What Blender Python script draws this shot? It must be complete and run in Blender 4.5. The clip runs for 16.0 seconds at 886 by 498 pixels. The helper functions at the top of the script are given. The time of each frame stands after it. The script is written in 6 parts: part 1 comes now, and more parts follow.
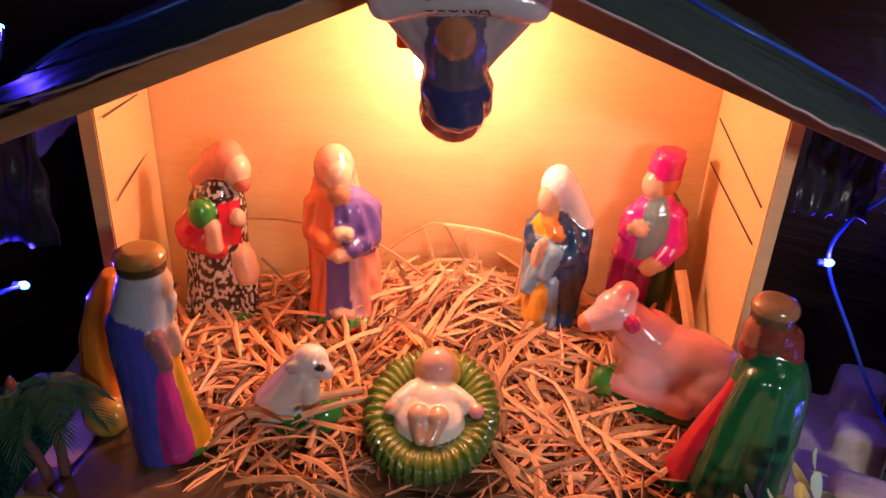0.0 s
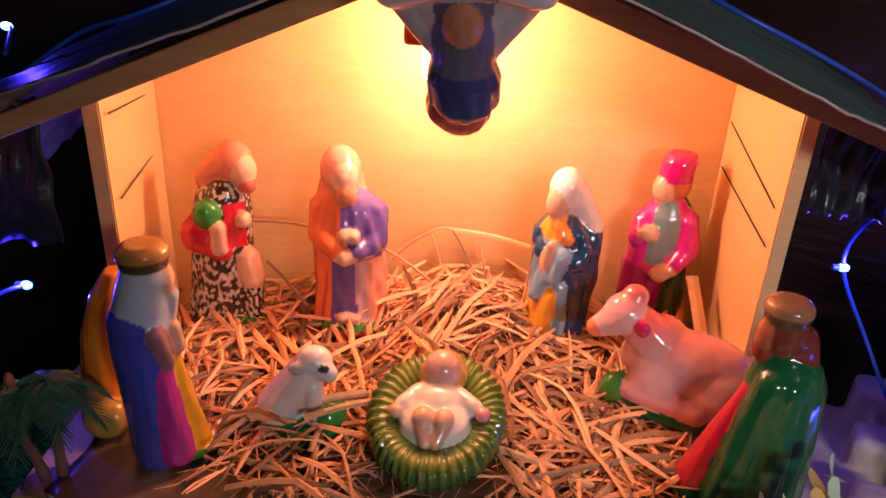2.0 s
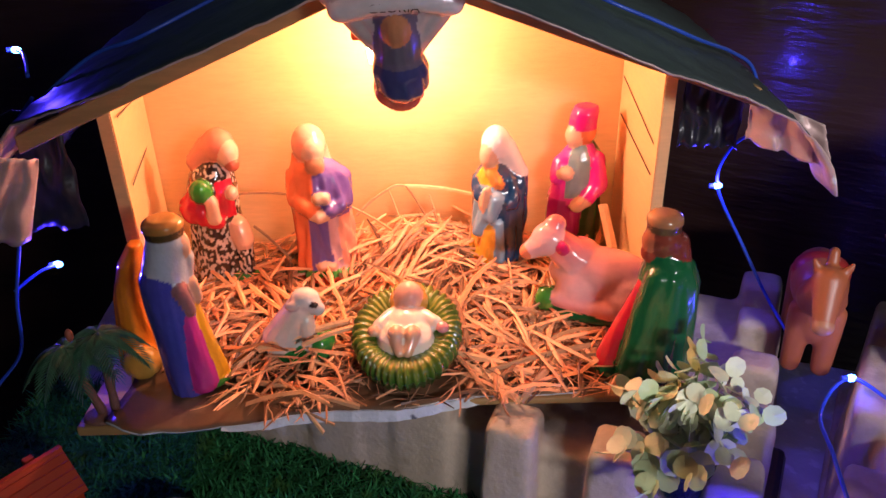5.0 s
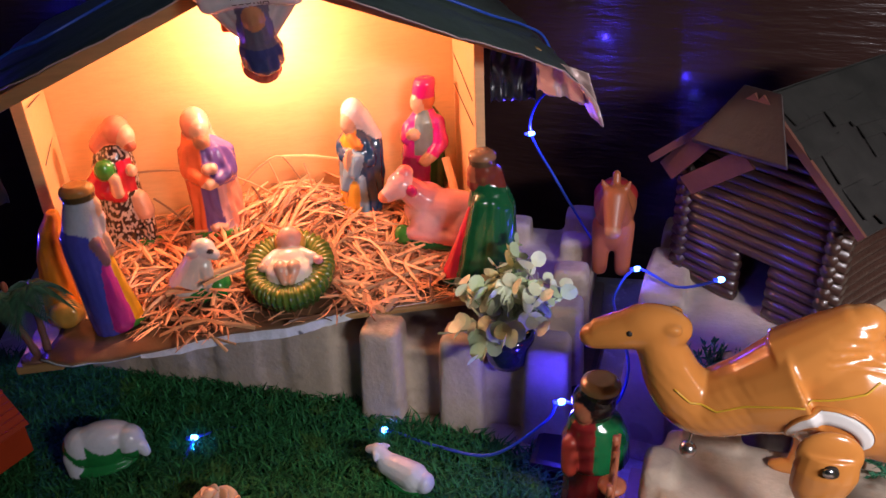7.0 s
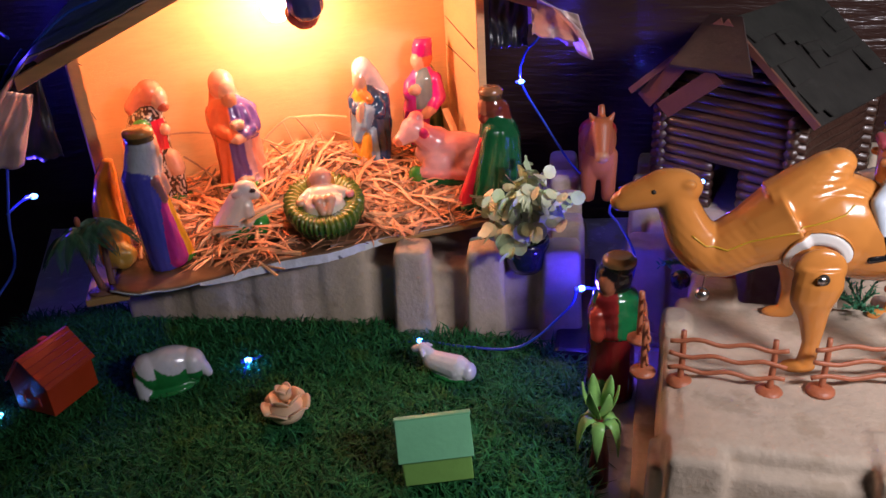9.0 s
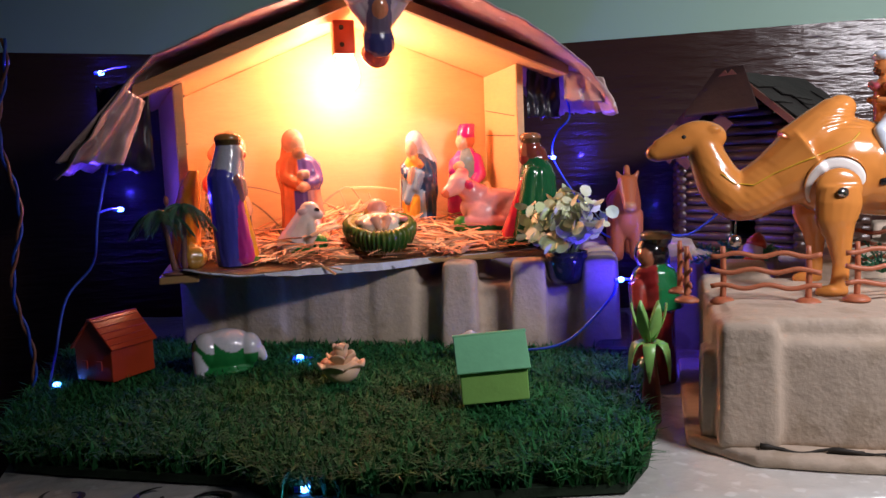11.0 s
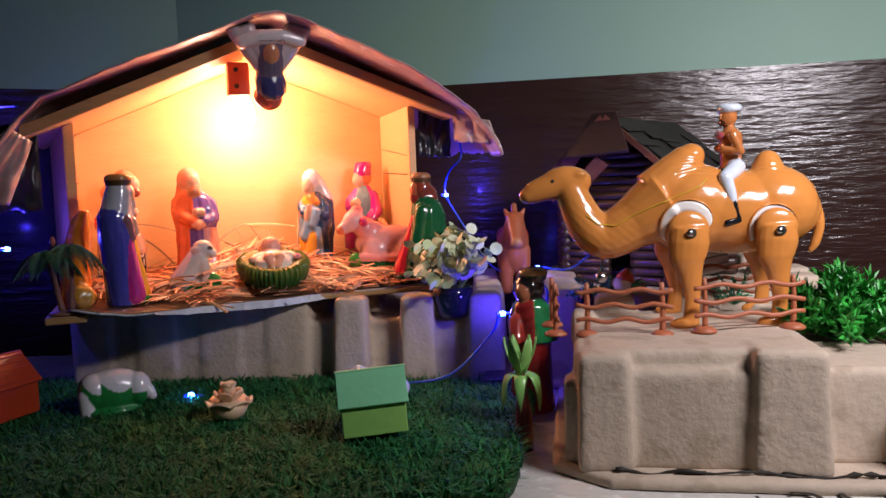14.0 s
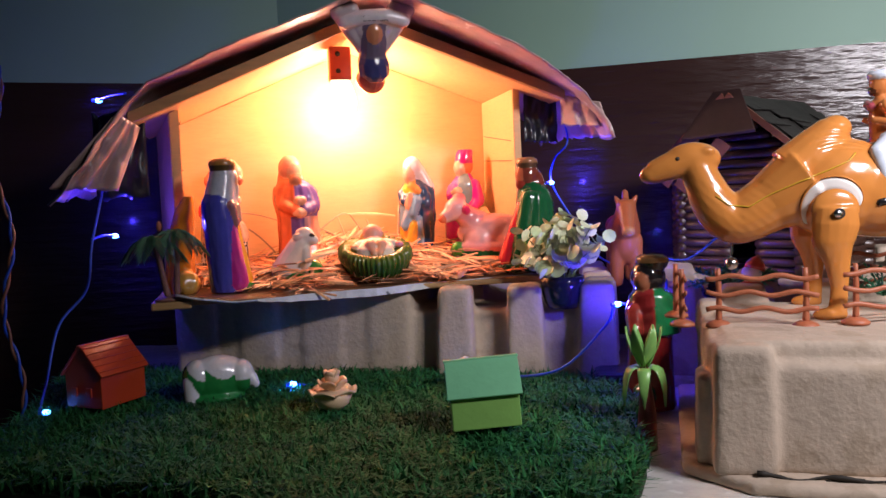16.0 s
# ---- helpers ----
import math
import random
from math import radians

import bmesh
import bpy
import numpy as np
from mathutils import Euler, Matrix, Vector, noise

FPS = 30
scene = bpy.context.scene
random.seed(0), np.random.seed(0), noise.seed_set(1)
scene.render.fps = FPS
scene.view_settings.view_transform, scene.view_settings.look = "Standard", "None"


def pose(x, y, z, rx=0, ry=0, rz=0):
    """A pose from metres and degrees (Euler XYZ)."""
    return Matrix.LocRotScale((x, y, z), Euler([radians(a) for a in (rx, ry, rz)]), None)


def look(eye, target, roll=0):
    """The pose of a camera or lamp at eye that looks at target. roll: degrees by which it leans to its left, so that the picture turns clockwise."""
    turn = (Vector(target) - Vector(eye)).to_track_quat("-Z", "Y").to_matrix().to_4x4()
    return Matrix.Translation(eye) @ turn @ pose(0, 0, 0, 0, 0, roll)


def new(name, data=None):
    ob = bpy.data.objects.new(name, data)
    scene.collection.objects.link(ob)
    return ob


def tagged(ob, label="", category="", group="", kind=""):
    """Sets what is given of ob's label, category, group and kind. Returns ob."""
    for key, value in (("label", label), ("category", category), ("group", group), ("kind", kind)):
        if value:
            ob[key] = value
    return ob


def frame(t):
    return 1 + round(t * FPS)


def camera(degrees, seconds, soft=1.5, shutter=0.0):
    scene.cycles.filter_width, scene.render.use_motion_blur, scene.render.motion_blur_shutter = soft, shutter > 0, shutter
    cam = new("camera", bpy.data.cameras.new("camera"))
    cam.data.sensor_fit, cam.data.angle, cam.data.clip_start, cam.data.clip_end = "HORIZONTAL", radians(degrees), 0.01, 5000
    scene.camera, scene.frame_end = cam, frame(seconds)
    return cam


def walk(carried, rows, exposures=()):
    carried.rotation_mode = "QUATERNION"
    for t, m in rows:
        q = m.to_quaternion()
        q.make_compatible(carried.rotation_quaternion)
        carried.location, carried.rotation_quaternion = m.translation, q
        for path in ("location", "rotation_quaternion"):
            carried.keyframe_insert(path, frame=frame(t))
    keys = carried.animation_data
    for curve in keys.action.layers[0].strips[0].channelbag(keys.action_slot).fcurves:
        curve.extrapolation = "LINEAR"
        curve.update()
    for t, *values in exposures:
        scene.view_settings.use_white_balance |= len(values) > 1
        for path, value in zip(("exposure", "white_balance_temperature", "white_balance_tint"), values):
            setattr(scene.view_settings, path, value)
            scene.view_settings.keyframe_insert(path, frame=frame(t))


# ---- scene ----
cam = camera(58.9, 16.0)
PATH = [
    (0, (0.001, 0.039, 0.601), (-0.073, 1.807, -0.331), 2.7),
    (0.5, (0.006, 0.037, 0.601), (-0.069, 1.811, -0.319), 2.8),
    (1, (0.004, 0.037, 0.597), (-0.074, 1.825, -0.295), 2.8),
    (1.5, (-0.012, 0.042, 0.584), (-0.06, 1.84, -0.292), 3.4),
    (2, (0.004, 0.04, 0.581), (-0.098, 1.832, -0.301), 2.7),
    (2.5, (0.01, 0.04, 0.582), (-0.104, 1.824, -0.315), 2.5),
    (3, (0.009, 0.044, 0.585), (-0.109, 1.818, -0.332), 2.4),
    (3.2, (0.012, 0.044, 0.583), (-0.118, 1.815, -0.337), 2.2),
    (5.3, (0.018, -0.154, 0.646), (0.042, 1.591, -0.33), -2.0),
    (5.5, (0.021, -0.187, 0.638), (0.064, 1.559, -0.337), -2.2),
    (6, (0.004, -0.242, 0.644), (0.091, 1.5, -0.336), -2.6),
    (6.5, (0.0, -0.278, 0.655), (0.127, 1.465, -0.317), -3.0),
    (7, (0.052, -0.313, 0.665), (0.285, 1.423, -0.299), -2.8),
    (7.5, (0.095, -0.362, 0.667), (0.417, 1.368, -0.284), -3.1),
    (8, (0.104, -0.387, 0.664), (0.483, 1.326, -0.297), -4.0),
    (8.5, (0.031, -0.401, 0.64), (0.455, 1.296, -0.329), -4.1),
    (9, (-0.107, -0.455, 0.608), (0.324, 1.276, -0.295), -3.8),
    (9.5, (-0.151, -0.507, 0.467), (0.316, 1.348, -0.116), -2.1),
    (9.7, (-0.156, -0.51, 0.376), (0.336, 1.392, 0.003), -1.4),
    (11.8, (-0.252, -0.662, 0.275), (0.272, 1.258, 0.074), -2.9),
    (12, (-0.237, -0.661, 0.281), (0.317, 1.25, 0.078), -2.7),
    (12.5, (-0.163, -0.672, 0.286), (0.476, 1.213, 0.093), -2.3),
    (13, (-0.13, -0.676, 0.285), (0.601, 1.176, 0.099), -2.2),
    (13.5, (-0.164, -0.672, 0.295), (0.6, 1.168, 0.123), -2.3),
    (14, (-0.194, -0.669, 0.297), (0.502, 1.2, 0.149), -2.2),
    (14.5, (-0.217, -0.653, 0.294), (0.4, 1.244, 0.158), -2.4),
    (15, (-0.218, -0.646, 0.289), (0.357, 1.266, 0.16), -2.3),
    (15.5, (-0.212, -0.624, 0.281), (0.305, 1.303, 0.153), -2.4),
    (16, (-0.204, -0.611, 0.272), (0.279, 1.325, 0.141), -2.5),
]
walk(cam, [(t, look(eye, target, roll)) for t, eye, target, roll in PATH], exposures=[(0, -0.15), (3.2, -0.15), (5.5, 0.4), (6.5, 0.35), (7.0, 0.2), (8.5, 0.05), (9.5, 0.42), (12, 0.37), (13, 0.2), (14.5, 0.36), (16, 0.52)])

# ---- world and light ----
world = bpy.data.worlds.new("world")
scene.world = world
world.use_nodes = True
world.node_tree.nodes["Background"].inputs[0].default_value = (0.028, 0.03, 0.044, 1)
world.node_tree.nodes["Background"].inputs[1].default_value = 1.0


def lamp(name, kind, m, power, colour, size=0.01, size_y=None):
    data = bpy.data.lights.new(name, kind)
    data.energy, data.color = power, colour
    if kind == "AREA":
        data.shape, data.size, data.size_y = "RECTANGLE", size, size_y or size
    else:
        data.shadow_soft_size = size
    ob = new(name, data)
    ob.matrix_world = m
    return ob


# the warm bulb in the stable, the tube light of the room, the blue fairy lights
BULB = (-0.037, 0.69, 0.44)
lamp("stable_bulb_light", "POINT", Matrix.Translation((BULB[0], BULB[1] - 0.006, BULB[2] - 0.012)), 1.95, (1.0, 0.46, 0.36), 0.022)
room = lamp("room_tube_light", "AREA", look((0.6, -0.64, 0.76), (0.85, 0.3, 0.12)), 6.2, (0.98, 0.93, 1.0), 0.4, 0.06)
room.data.spread = radians(122)
LEDS = [(-0.389, 0.609, 0.237), (-0.411, 0.688, 0.442), (0.308, 0.653, 0.289), (-0.156, 0.435, 0.034),
        (0.251, 0.303, 0.126), (0.068, 0.411, 0.026), (0.452, 0.376, 0.204), (0.399, 0.481, 0.165), (-0.455, 0.43, 0.03), (-0.185, 0.032, 0.016)]
for p in LEDS:
    low = p[2] < 0.05
    lamp("fairy_light_glow", "POINT", Matrix.Translation(Vector(p) + Vector((0, -0.006, -0.008 if low else 0.006))), 0.1 if p[1] < 0.1 else 0.24 if low else 0.07 if p[0] > 0.35 else 0.42, (0.02, 0.22, 1.0) if low else (0.06, 0.03, 1.0), 0.004)


# ---- materials ----
def material(name, colour, rough=0.5, metal=0.0, vary=0.15, scale=40.0, bump=0.0, bump_scale=None, coat=0.0, spec=0.5,
             emit=None, power=0.0, stretch=(1, 1, 1), paint="", stain=None, island=0.0, random_object=0.0):
    mat = bpy.data.materials.new(name)
    mat.use_nodes = True
    nt = mat.node_tree
    bsdf = nt.nodes["Principled BSDF"]
    bsdf.inputs["Roughness"].default_value = rough
    bsdf.inputs["Metallic"].default_value = metal
    bsdf.inputs["Coat Weight"].default_value = coat
    bsdf.inputs["Coat Roughness"].default_value = 0.08
    bsdf.inputs["Specular IOR Level"].default_value = spec
    tc = nt.nodes.new("ShaderNodeTexCoord")
    mp = nt.nodes.new("ShaderNodeMapping")
    mp.inputs["Scale"].default_value = stretch
    nt.links.new(tc.outputs["Object"], mp.inputs[0])
    n1 = nt.nodes.new("ShaderNodeTexNoise")
    n1.inputs["Scale"].default_value, n1.inputs["Detail"].default_value = scale, 6
    n2 = nt.nodes.new("ShaderNodeTexNoise")
    n2.inputs["Scale"].default_value, n2.inputs["Detail"].default_value = scale / 7, 3
    for n in (n1, n2):
        nt.links.new(mp.outputs[0], n.inputs["Vector"])
    both = nt.nodes.new("ShaderNodeMath")
    both.operation = "ADD"
    nt.links.new(n1.outputs[0], both.inputs[0])
    nt.links.new(n2.outputs[0], both.inputs[1])
    gain = nt.nodes.new("ShaderNodeMapRange")
    gain.inputs["From Min"].default_value, gain.inputs["From Max"].default_value = 0.55, 1.45
    gain.inputs["To Min"].default_value, gain.inputs["To Max"].default_value = 1 - vary, 1 + vary
    nt.links.new(both.outputs[0], gain.inputs[0])
    value = gain.outputs[0]
    if island or random_object:
        geo = nt.nodes.new("ShaderNodeNewGeometry" if island else "ShaderNodeObjectInfo")
        ir = nt.nodes.new("ShaderNodeMapRange")
        ir.inputs["To Min"].default_value, ir.inputs["To Max"].default_value = 1 - island - random_object, 1 + island + random_object
        nt.links.new(geo.outputs["Random Per Island" if island else "Random"], ir.inputs[0])
        mul = nt.nodes.new("ShaderNodeMath")
        mul.operation = "MULTIPLY"
        nt.links.new(value, mul.inputs[0])
        nt.links.new(ir.outputs[0], mul.inputs[1])
        value = mul.outputs[0]
    hsv = nt.nodes.new("ShaderNodeHueSaturation")
    hsv.inputs["Color"].default_value = (*colour, 1)
    nt.links.new(value, hsv.inputs["Value"])
    source = hsv.outputs[0]
    if paint:
        att = nt.nodes.new("ShaderNodeAttribute")
        att.attribute_name = paint
        nt.links.new(att.outputs["Color"], hsv.inputs["Color"])
    if stain:
        mix = nt.nodes.new("ShaderNodeMix")
        mix.data_type = "RGBA"
        n3 = nt.nodes.new("ShaderNodeTexNoise")
        n3.inputs["Scale"].default_value, n3.inputs["Detail"].default_value = stain[1], 5
        nt.links.new(mp.outputs[0], n3.inputs["Vector"])
        ramp = nt.nodes.new("ShaderNodeMapRange")
        ramp.inputs["From Min"].default_value, ramp.inputs["From Max"].default_value = stain[2], stain[2] + 0.08
        nt.links.new(n3.outputs[0], ramp.inputs[0])
        nt.links.new(ramp.outputs[0], mix.inputs[0])
        nt.links.new(source, mix.inputs[6])
        mix.inputs[7].default_value = (*stain[0], 1)
        source = mix.outputs[2]
    nt.links.new(source, bsdf.inputs["Base Color"])
    rv = nt.nodes.new("ShaderNodeMapRange")
    rv.inputs["To Min"].default_value, rv.inputs["To Max"].default_value = max(0.02, rough - 0.1), min(1, rough + 0.1)
    nt.links.new(n2.outputs[0], rv.inputs[0])
    nt.links.new(rv.outputs[0], bsdf.inputs["Roughness"])
    if bump:
        bp = nt.nodes.new("ShaderNodeBump")
        bp.inputs["Strength"].default_value, bp.inputs["Distance"].default_value = bump, 0.002
        nb = nt.nodes.new("ShaderNodeTexNoise")
        nb.inputs["Scale"].default_value, nb.inputs["Detail"].default_value = bump_scale or scale * 3, 4
        nt.links.new(mp.outputs[0], nb.inputs["Vector"])
        nt.links.new(nb.outputs[0], bp.inputs["Height"])
        nt.links.new(bp.outputs[0], bsdf.inputs["Normal"])
    if emit:
        bsdf.inputs["Emission Color"].default_value = (*emit, 1)
        bsdf.inputs["Emission Strength"].default_value = power
    return mat


CREAM = material("cream_painted_wood", (0.78, 0.455, 0.2), 0.5, vary=0.1, scale=60, bump=0.25, stretch=(1, 1, 6))
TIMBER = material("yellow_timber", (0.42, 0.24, 0.09), 0.55, vary=0.25, scale=80, bump=0.3, stretch=(0.3, 1, 2))
ROOFCARD = material("dark_grey_painted_card", (0.055, 0.065, 0.07), 0.42, vary=0.35, scale=30, bump=0.6, bump_scale=45, stain=((0.25, 0.3, 0.32), 22, 0.71))
FOILBACK = material("crumpled_brown_wrapping", (0.56, 0.38, 0.34), 0.35, 0.1, vary=0.35, scale=35, bump=0.8, bump_scale=60, stain=((0.8, 0.75, 0.7), 45, 0.64))
FLOORBROWN = material("brown_glossy_board", (0.16, 0.085, 0.045), 0.3, vary=0.35, scale=25, bump=0.25, stain=((0.3, 0.17, 0.1), 14, 0.6))
WHITE_EDGE = material("peeled_white_card", (0.62, 0.64, 0.68), 0.6, vary=0.25, scale=90, bump=0.4, stain=((0.1, 0.1, 0.12), 60, 0.66))
PULP = material("moulded_grey_pulp", (0.5, 0.4, 0.31), 0.85, vary=0.14, scale=90, bump=0.55, bump_scale=170, spec=0.25, stain=((0.42, 0.33, 0.245), 26, 0.58))
STRAW = material("dry_straw", (0.64, 0.29, 0.14), 0.45, vary=0.22, scale=120, bump=0.3, bump_scale=500, island=0.85)
STALK = material("straw_stalk", (0.66, 0.36, 0.18), 0.42, vary=0.22, scale=120, bump=0.3, bump_scale=500, random_object=0.5)
GRASS = material("artificial_grass", (0.026, 0.145, 0.045), 0.65, vary=0.3, scale=30, island=0.6, spec=0.15, stain=((0.05, 0.15, 0.035), 25, 0.6))
TURF = material("turf_backing", (0.012, 0.03, 0.012), 0.9, vary=0.4, scale=60, bump=0.6)
PAINT = material("glossy_statue_paint", (0.8, 0.8, 0.8), 0.16, vary=0.16, scale=70, bump=0.45, bump_scale=95, coat=0.8, paint="paint")
MATTPAINT = material("plain_toy_paint", (0.8, 0.8, 0.8), 0.42, vary=0.08, scale=70, bump=0.15, bump_scale=160, paint="paint")
CAMELP = material("caramel_plastic", (0.6, 0.225, 0.05), 0.2, vary=0.08, scale=30, bump=0.1, bump_scale=60, coat=0.5)
WHITEP = material("white_plastic", (0.75, 0.72, 0.68), 0.35, vary=0.08, scale=60)
STEEL = material("steel_screw", (0.6, 0.6, 0.62), 0.25, 1.0, vary=0.1)
HOLE = material("dark_recess", (0.02, 0.015, 0.01), 0.7)
FENCEP = material("terracotta_plastic", (0.4, 0.12, 0.055), 0.45, vary=0.12, scale=80, bump=0.3)
REDP = material("orange_red_plastic", (0.5, 0.055, 0.015), 0.35, vary=0.12, scale=40, bump=0.2, coat=0.2)
GREENP = material("pale_green_plastic", (0.2, 0.55, 0.3), 0.4, vary=0.1, scale=50, bump=0.15)
LIMEP = material("yellow_green_plastic", (0.25, 0.5, 0.12), 0.4, vary=0.1, scale=50, bump=0.15)
PALMGREEN = material("palm_green_plastic", (0.05, 0.14, 0.075), 0.45, vary=0.25, scale=60, island=0.3)
PALMTRUNK = material("palm_trunk_plastic", (0.22, 0.1, 0.075), 0.5, vary=0.2, scale=120, bump=0.5)
LEAFGREEN = material("soft_green_leaf", (0.52, 0.64, 0.36), 0.45, vary=0.15, scale=60, island=0.25)
LEAFPALE = material("pale_variegated_leaf", (0.72, 0.76, 0.52), 0.45, vary=0.12, scale=60, island=0.2, stain=((0.45, 0.58, 0.32), 60, 0.66))
STEM = material("pale_green_stem", (0.2, 0.28, 0.12), 0.5, vary=0.2)
POT = material("black_glossy_pot", (0.015, 0.015, 0.03), 0.15, vary=0.2, coat=0.5)
BUSHG = material("bright_green_plastic_bush", (0.03, 0.3, 0.035), 0.4, vary=0.3, scale=40, island=0.5)
FERNG = material("sea_green_plastic_fern", (0.06, 0.28, 0.15), 0.45, vary=0.25, scale=40, island=0.4)
LILYG = material("lily_leaf_plastic", (0.24, 0.5, 0.13), 0.35, vary=0.25, scale=70, island=0.2)
LILYS = material("maroon_stem", (0.14, 0.02, 0.02), 0.45, vary=0.2)
ROSEC = material("cream_resin_rose", (0.78, 0.55, 0.34), 0.4, vary=0.1, scale=60, island=0.08)
LOG = material("dark_brown_varnished_log", (0.045, 0.02, 0.014), 0.34, vary=0.35, scale=60, bump=0.6, stretch=(0.3, 1, 1), coat=0.2)
PLANK = material("reddish_brown_plank", (0.13, 0.045, 0.03), 0.5, vary=0.25, scale=50, bump=0.4)
CANOPY = material("dark_brown_card", (0.03, 0.014, 0.012), 0.55, vary=0.3, scale=40, bump=0.4)
SHINGLE = material("charcoal_card_shingle", (0.024, 0.021, 0.019), 0.7, vary=0.5, spec=0.25, scale=35, bump=0.5)
WAINSCOT = material("glossy_brown_wall_paint", (0.04, 0.018, 0.014), 0.22, vary=0.18, scale=8, bump=1.5, bump_scale=34, stretch=(0.4, 0.4, 2.6), coat=0.2)
GREENWALL = material("sea_green_wall_paint", (0.26, 0.42, 0.33), 0.6, vary=0.06, scale=6, bump=0.15)
CEIL = material("white_ceiling_paint", (0.75, 0.75, 0.72), 0.8, vary=0.05, scale=5)
TILE = material("grey_floor", (0.3, 0.28, 0.26), 0.4, vary=0.15, scale=8)
CLOTH = material("white_plastic_tablecloth", (0.66, 0.64, 0.6), 0.22, vary=0.12, scale=40, bump=1.0, bump_scale=55, coat=0.3, stain=((0.8, 0.79, 0.76), 55, 0.58))
SCROLL = material("black_print", (0.015, 0.013, 0.012), 0.4, vary=0.2)
WIREB = material("blue_cable", (0.03, 0.09, 0.55), 0.35, vary=0.15, scale=90)
WIREBROWN = material("brown_cable", (0.3, 0.12, 0.07), 0.4, vary=0.15, scale=90)
LEDM = material("blue_led", (0.3, 0.45, 1.0), 0.2, emit=(0.05, 0.2, 1.0), power=22.0)
BULBM = material("lit_warm_bulb", (1, 0.9, 0.7), 0.3, emit=(1.0, 0.82, 0.55), power=30.0)
HOLDER = material("orange_lamp_holder", (0.45, 0.06, 0.02), 0.4, vary=0.12)
DARKBAG = material("black_plastic_sheet", (0.02, 0.02, 0.028), 0.3, vary=0.3, bump=0.6, bump_scale=60)
INK = material("ink_pen", (0.05, 0.03, 0.03), 0.5)


# ---- mesh helpers ----
def mesh_of(bm, name, mat, smooth=False):
    me = bpy.data.meshes.new(name)
    bm.to_mesh(me)
    bm.free()
    for one in (mat if isinstance(mat, (list, tuple)) else [mat]):
        me.materials.append(one)
    if smooth:
        me.shade_smooth()
    return me


def part(name, bm, mat, parent=None, label="", smooth=False, kind=""):
    """One mesh object out of a bmesh or a mesh, under a thing or a part."""
    me = bm if isinstance(bm, bpy.types.Mesh) else mesh_of(bm, name, mat, smooth)
    ob = new(name, me)
    if parent is not None:
        ob.parent = parent
    if label:
        ob["label"] = label
    if kind:
        ob["kind"] = kind
    return ob


def empty(name, m, label, category, group="", kind=""):
    ob = new(name)
    ob.empty_display_size = 0.01
    ob.matrix_world = m
    return tagged(ob, label, category, group, kind)


def box(w, d, h, bevel=0.0, at=(0, 0, 0), m=None, bm=None, seg=2, taper=1.0):
    """A box on its base at the place given; taper narrows its top."""
    own = bmesh.new()
    bmesh.ops.create_cube(own, size=1)
    for v in own.verts:
        k = taper if v.co.z > 0 else 1.0
        v.co = Vector((v.co.x * w * k, v.co.y * d * k, (v.co.z + 0.5) * h))
    if bevel:
        bmesh.ops.bevel(own, geom=own.edges[:] , offset=bevel, segments=seg, profile=0.5, affect="EDGES")
    bmesh.ops.transform(own, matrix=Matrix.Translation(at) @ (m or Matrix()), verts=own.verts)
    if bm is None:
        return own
    tmp = bpy.data.meshes.new("tmp")
    own.to_mesh(tmp)
    own.free()
    bm.from_mesh(tmp)
    bpy.data.meshes.remove(tmp)
    return bm


def prism(points, y0, y1, bevel=0.0):
    """A flat outline in x and z, thickened from y0 to y1."""
    bm = bmesh.new()
    a = [bm.verts.new((x, y0, z)) for x, z in points]
    b = [bm.verts.new((x, y1, z)) for x, z in points]
    bm.faces.new(a)
    bm.faces.new(b[::-1])
    for i in range(len(a)):
        j = (i + 1) % len(a)
        bm.faces.new((a[i], b[i], b[j], a[j]))
    bmesh.ops.recalc_face_normals(bm, faces=bm.faces)
    if bevel:
        bmesh.ops.bevel(bm, geom=bm.edges[:], offset=bevel, segments=2, profile=0.5, affect="EDGES")
    return bm


def slab(corners, up):
    """A board: four corners of its lower face and the vector to the upper one."""
    bm = bmesh.new()
    lo = [bm.verts.new(c) for c in corners]
    hi = [bm.verts.new(Vector(c) + Vector(up)) for c in corners]
    bm.faces.new(lo)
    bm.faces.new(hi[::-1])
    for i in range(4):
        j = (i + 1) % 4
        bm.faces.new((lo[i], hi[i], hi[j], lo[j]))
    bmesh.ops.recalc_face_normals(bm, faces=bm.faces)
    return bm


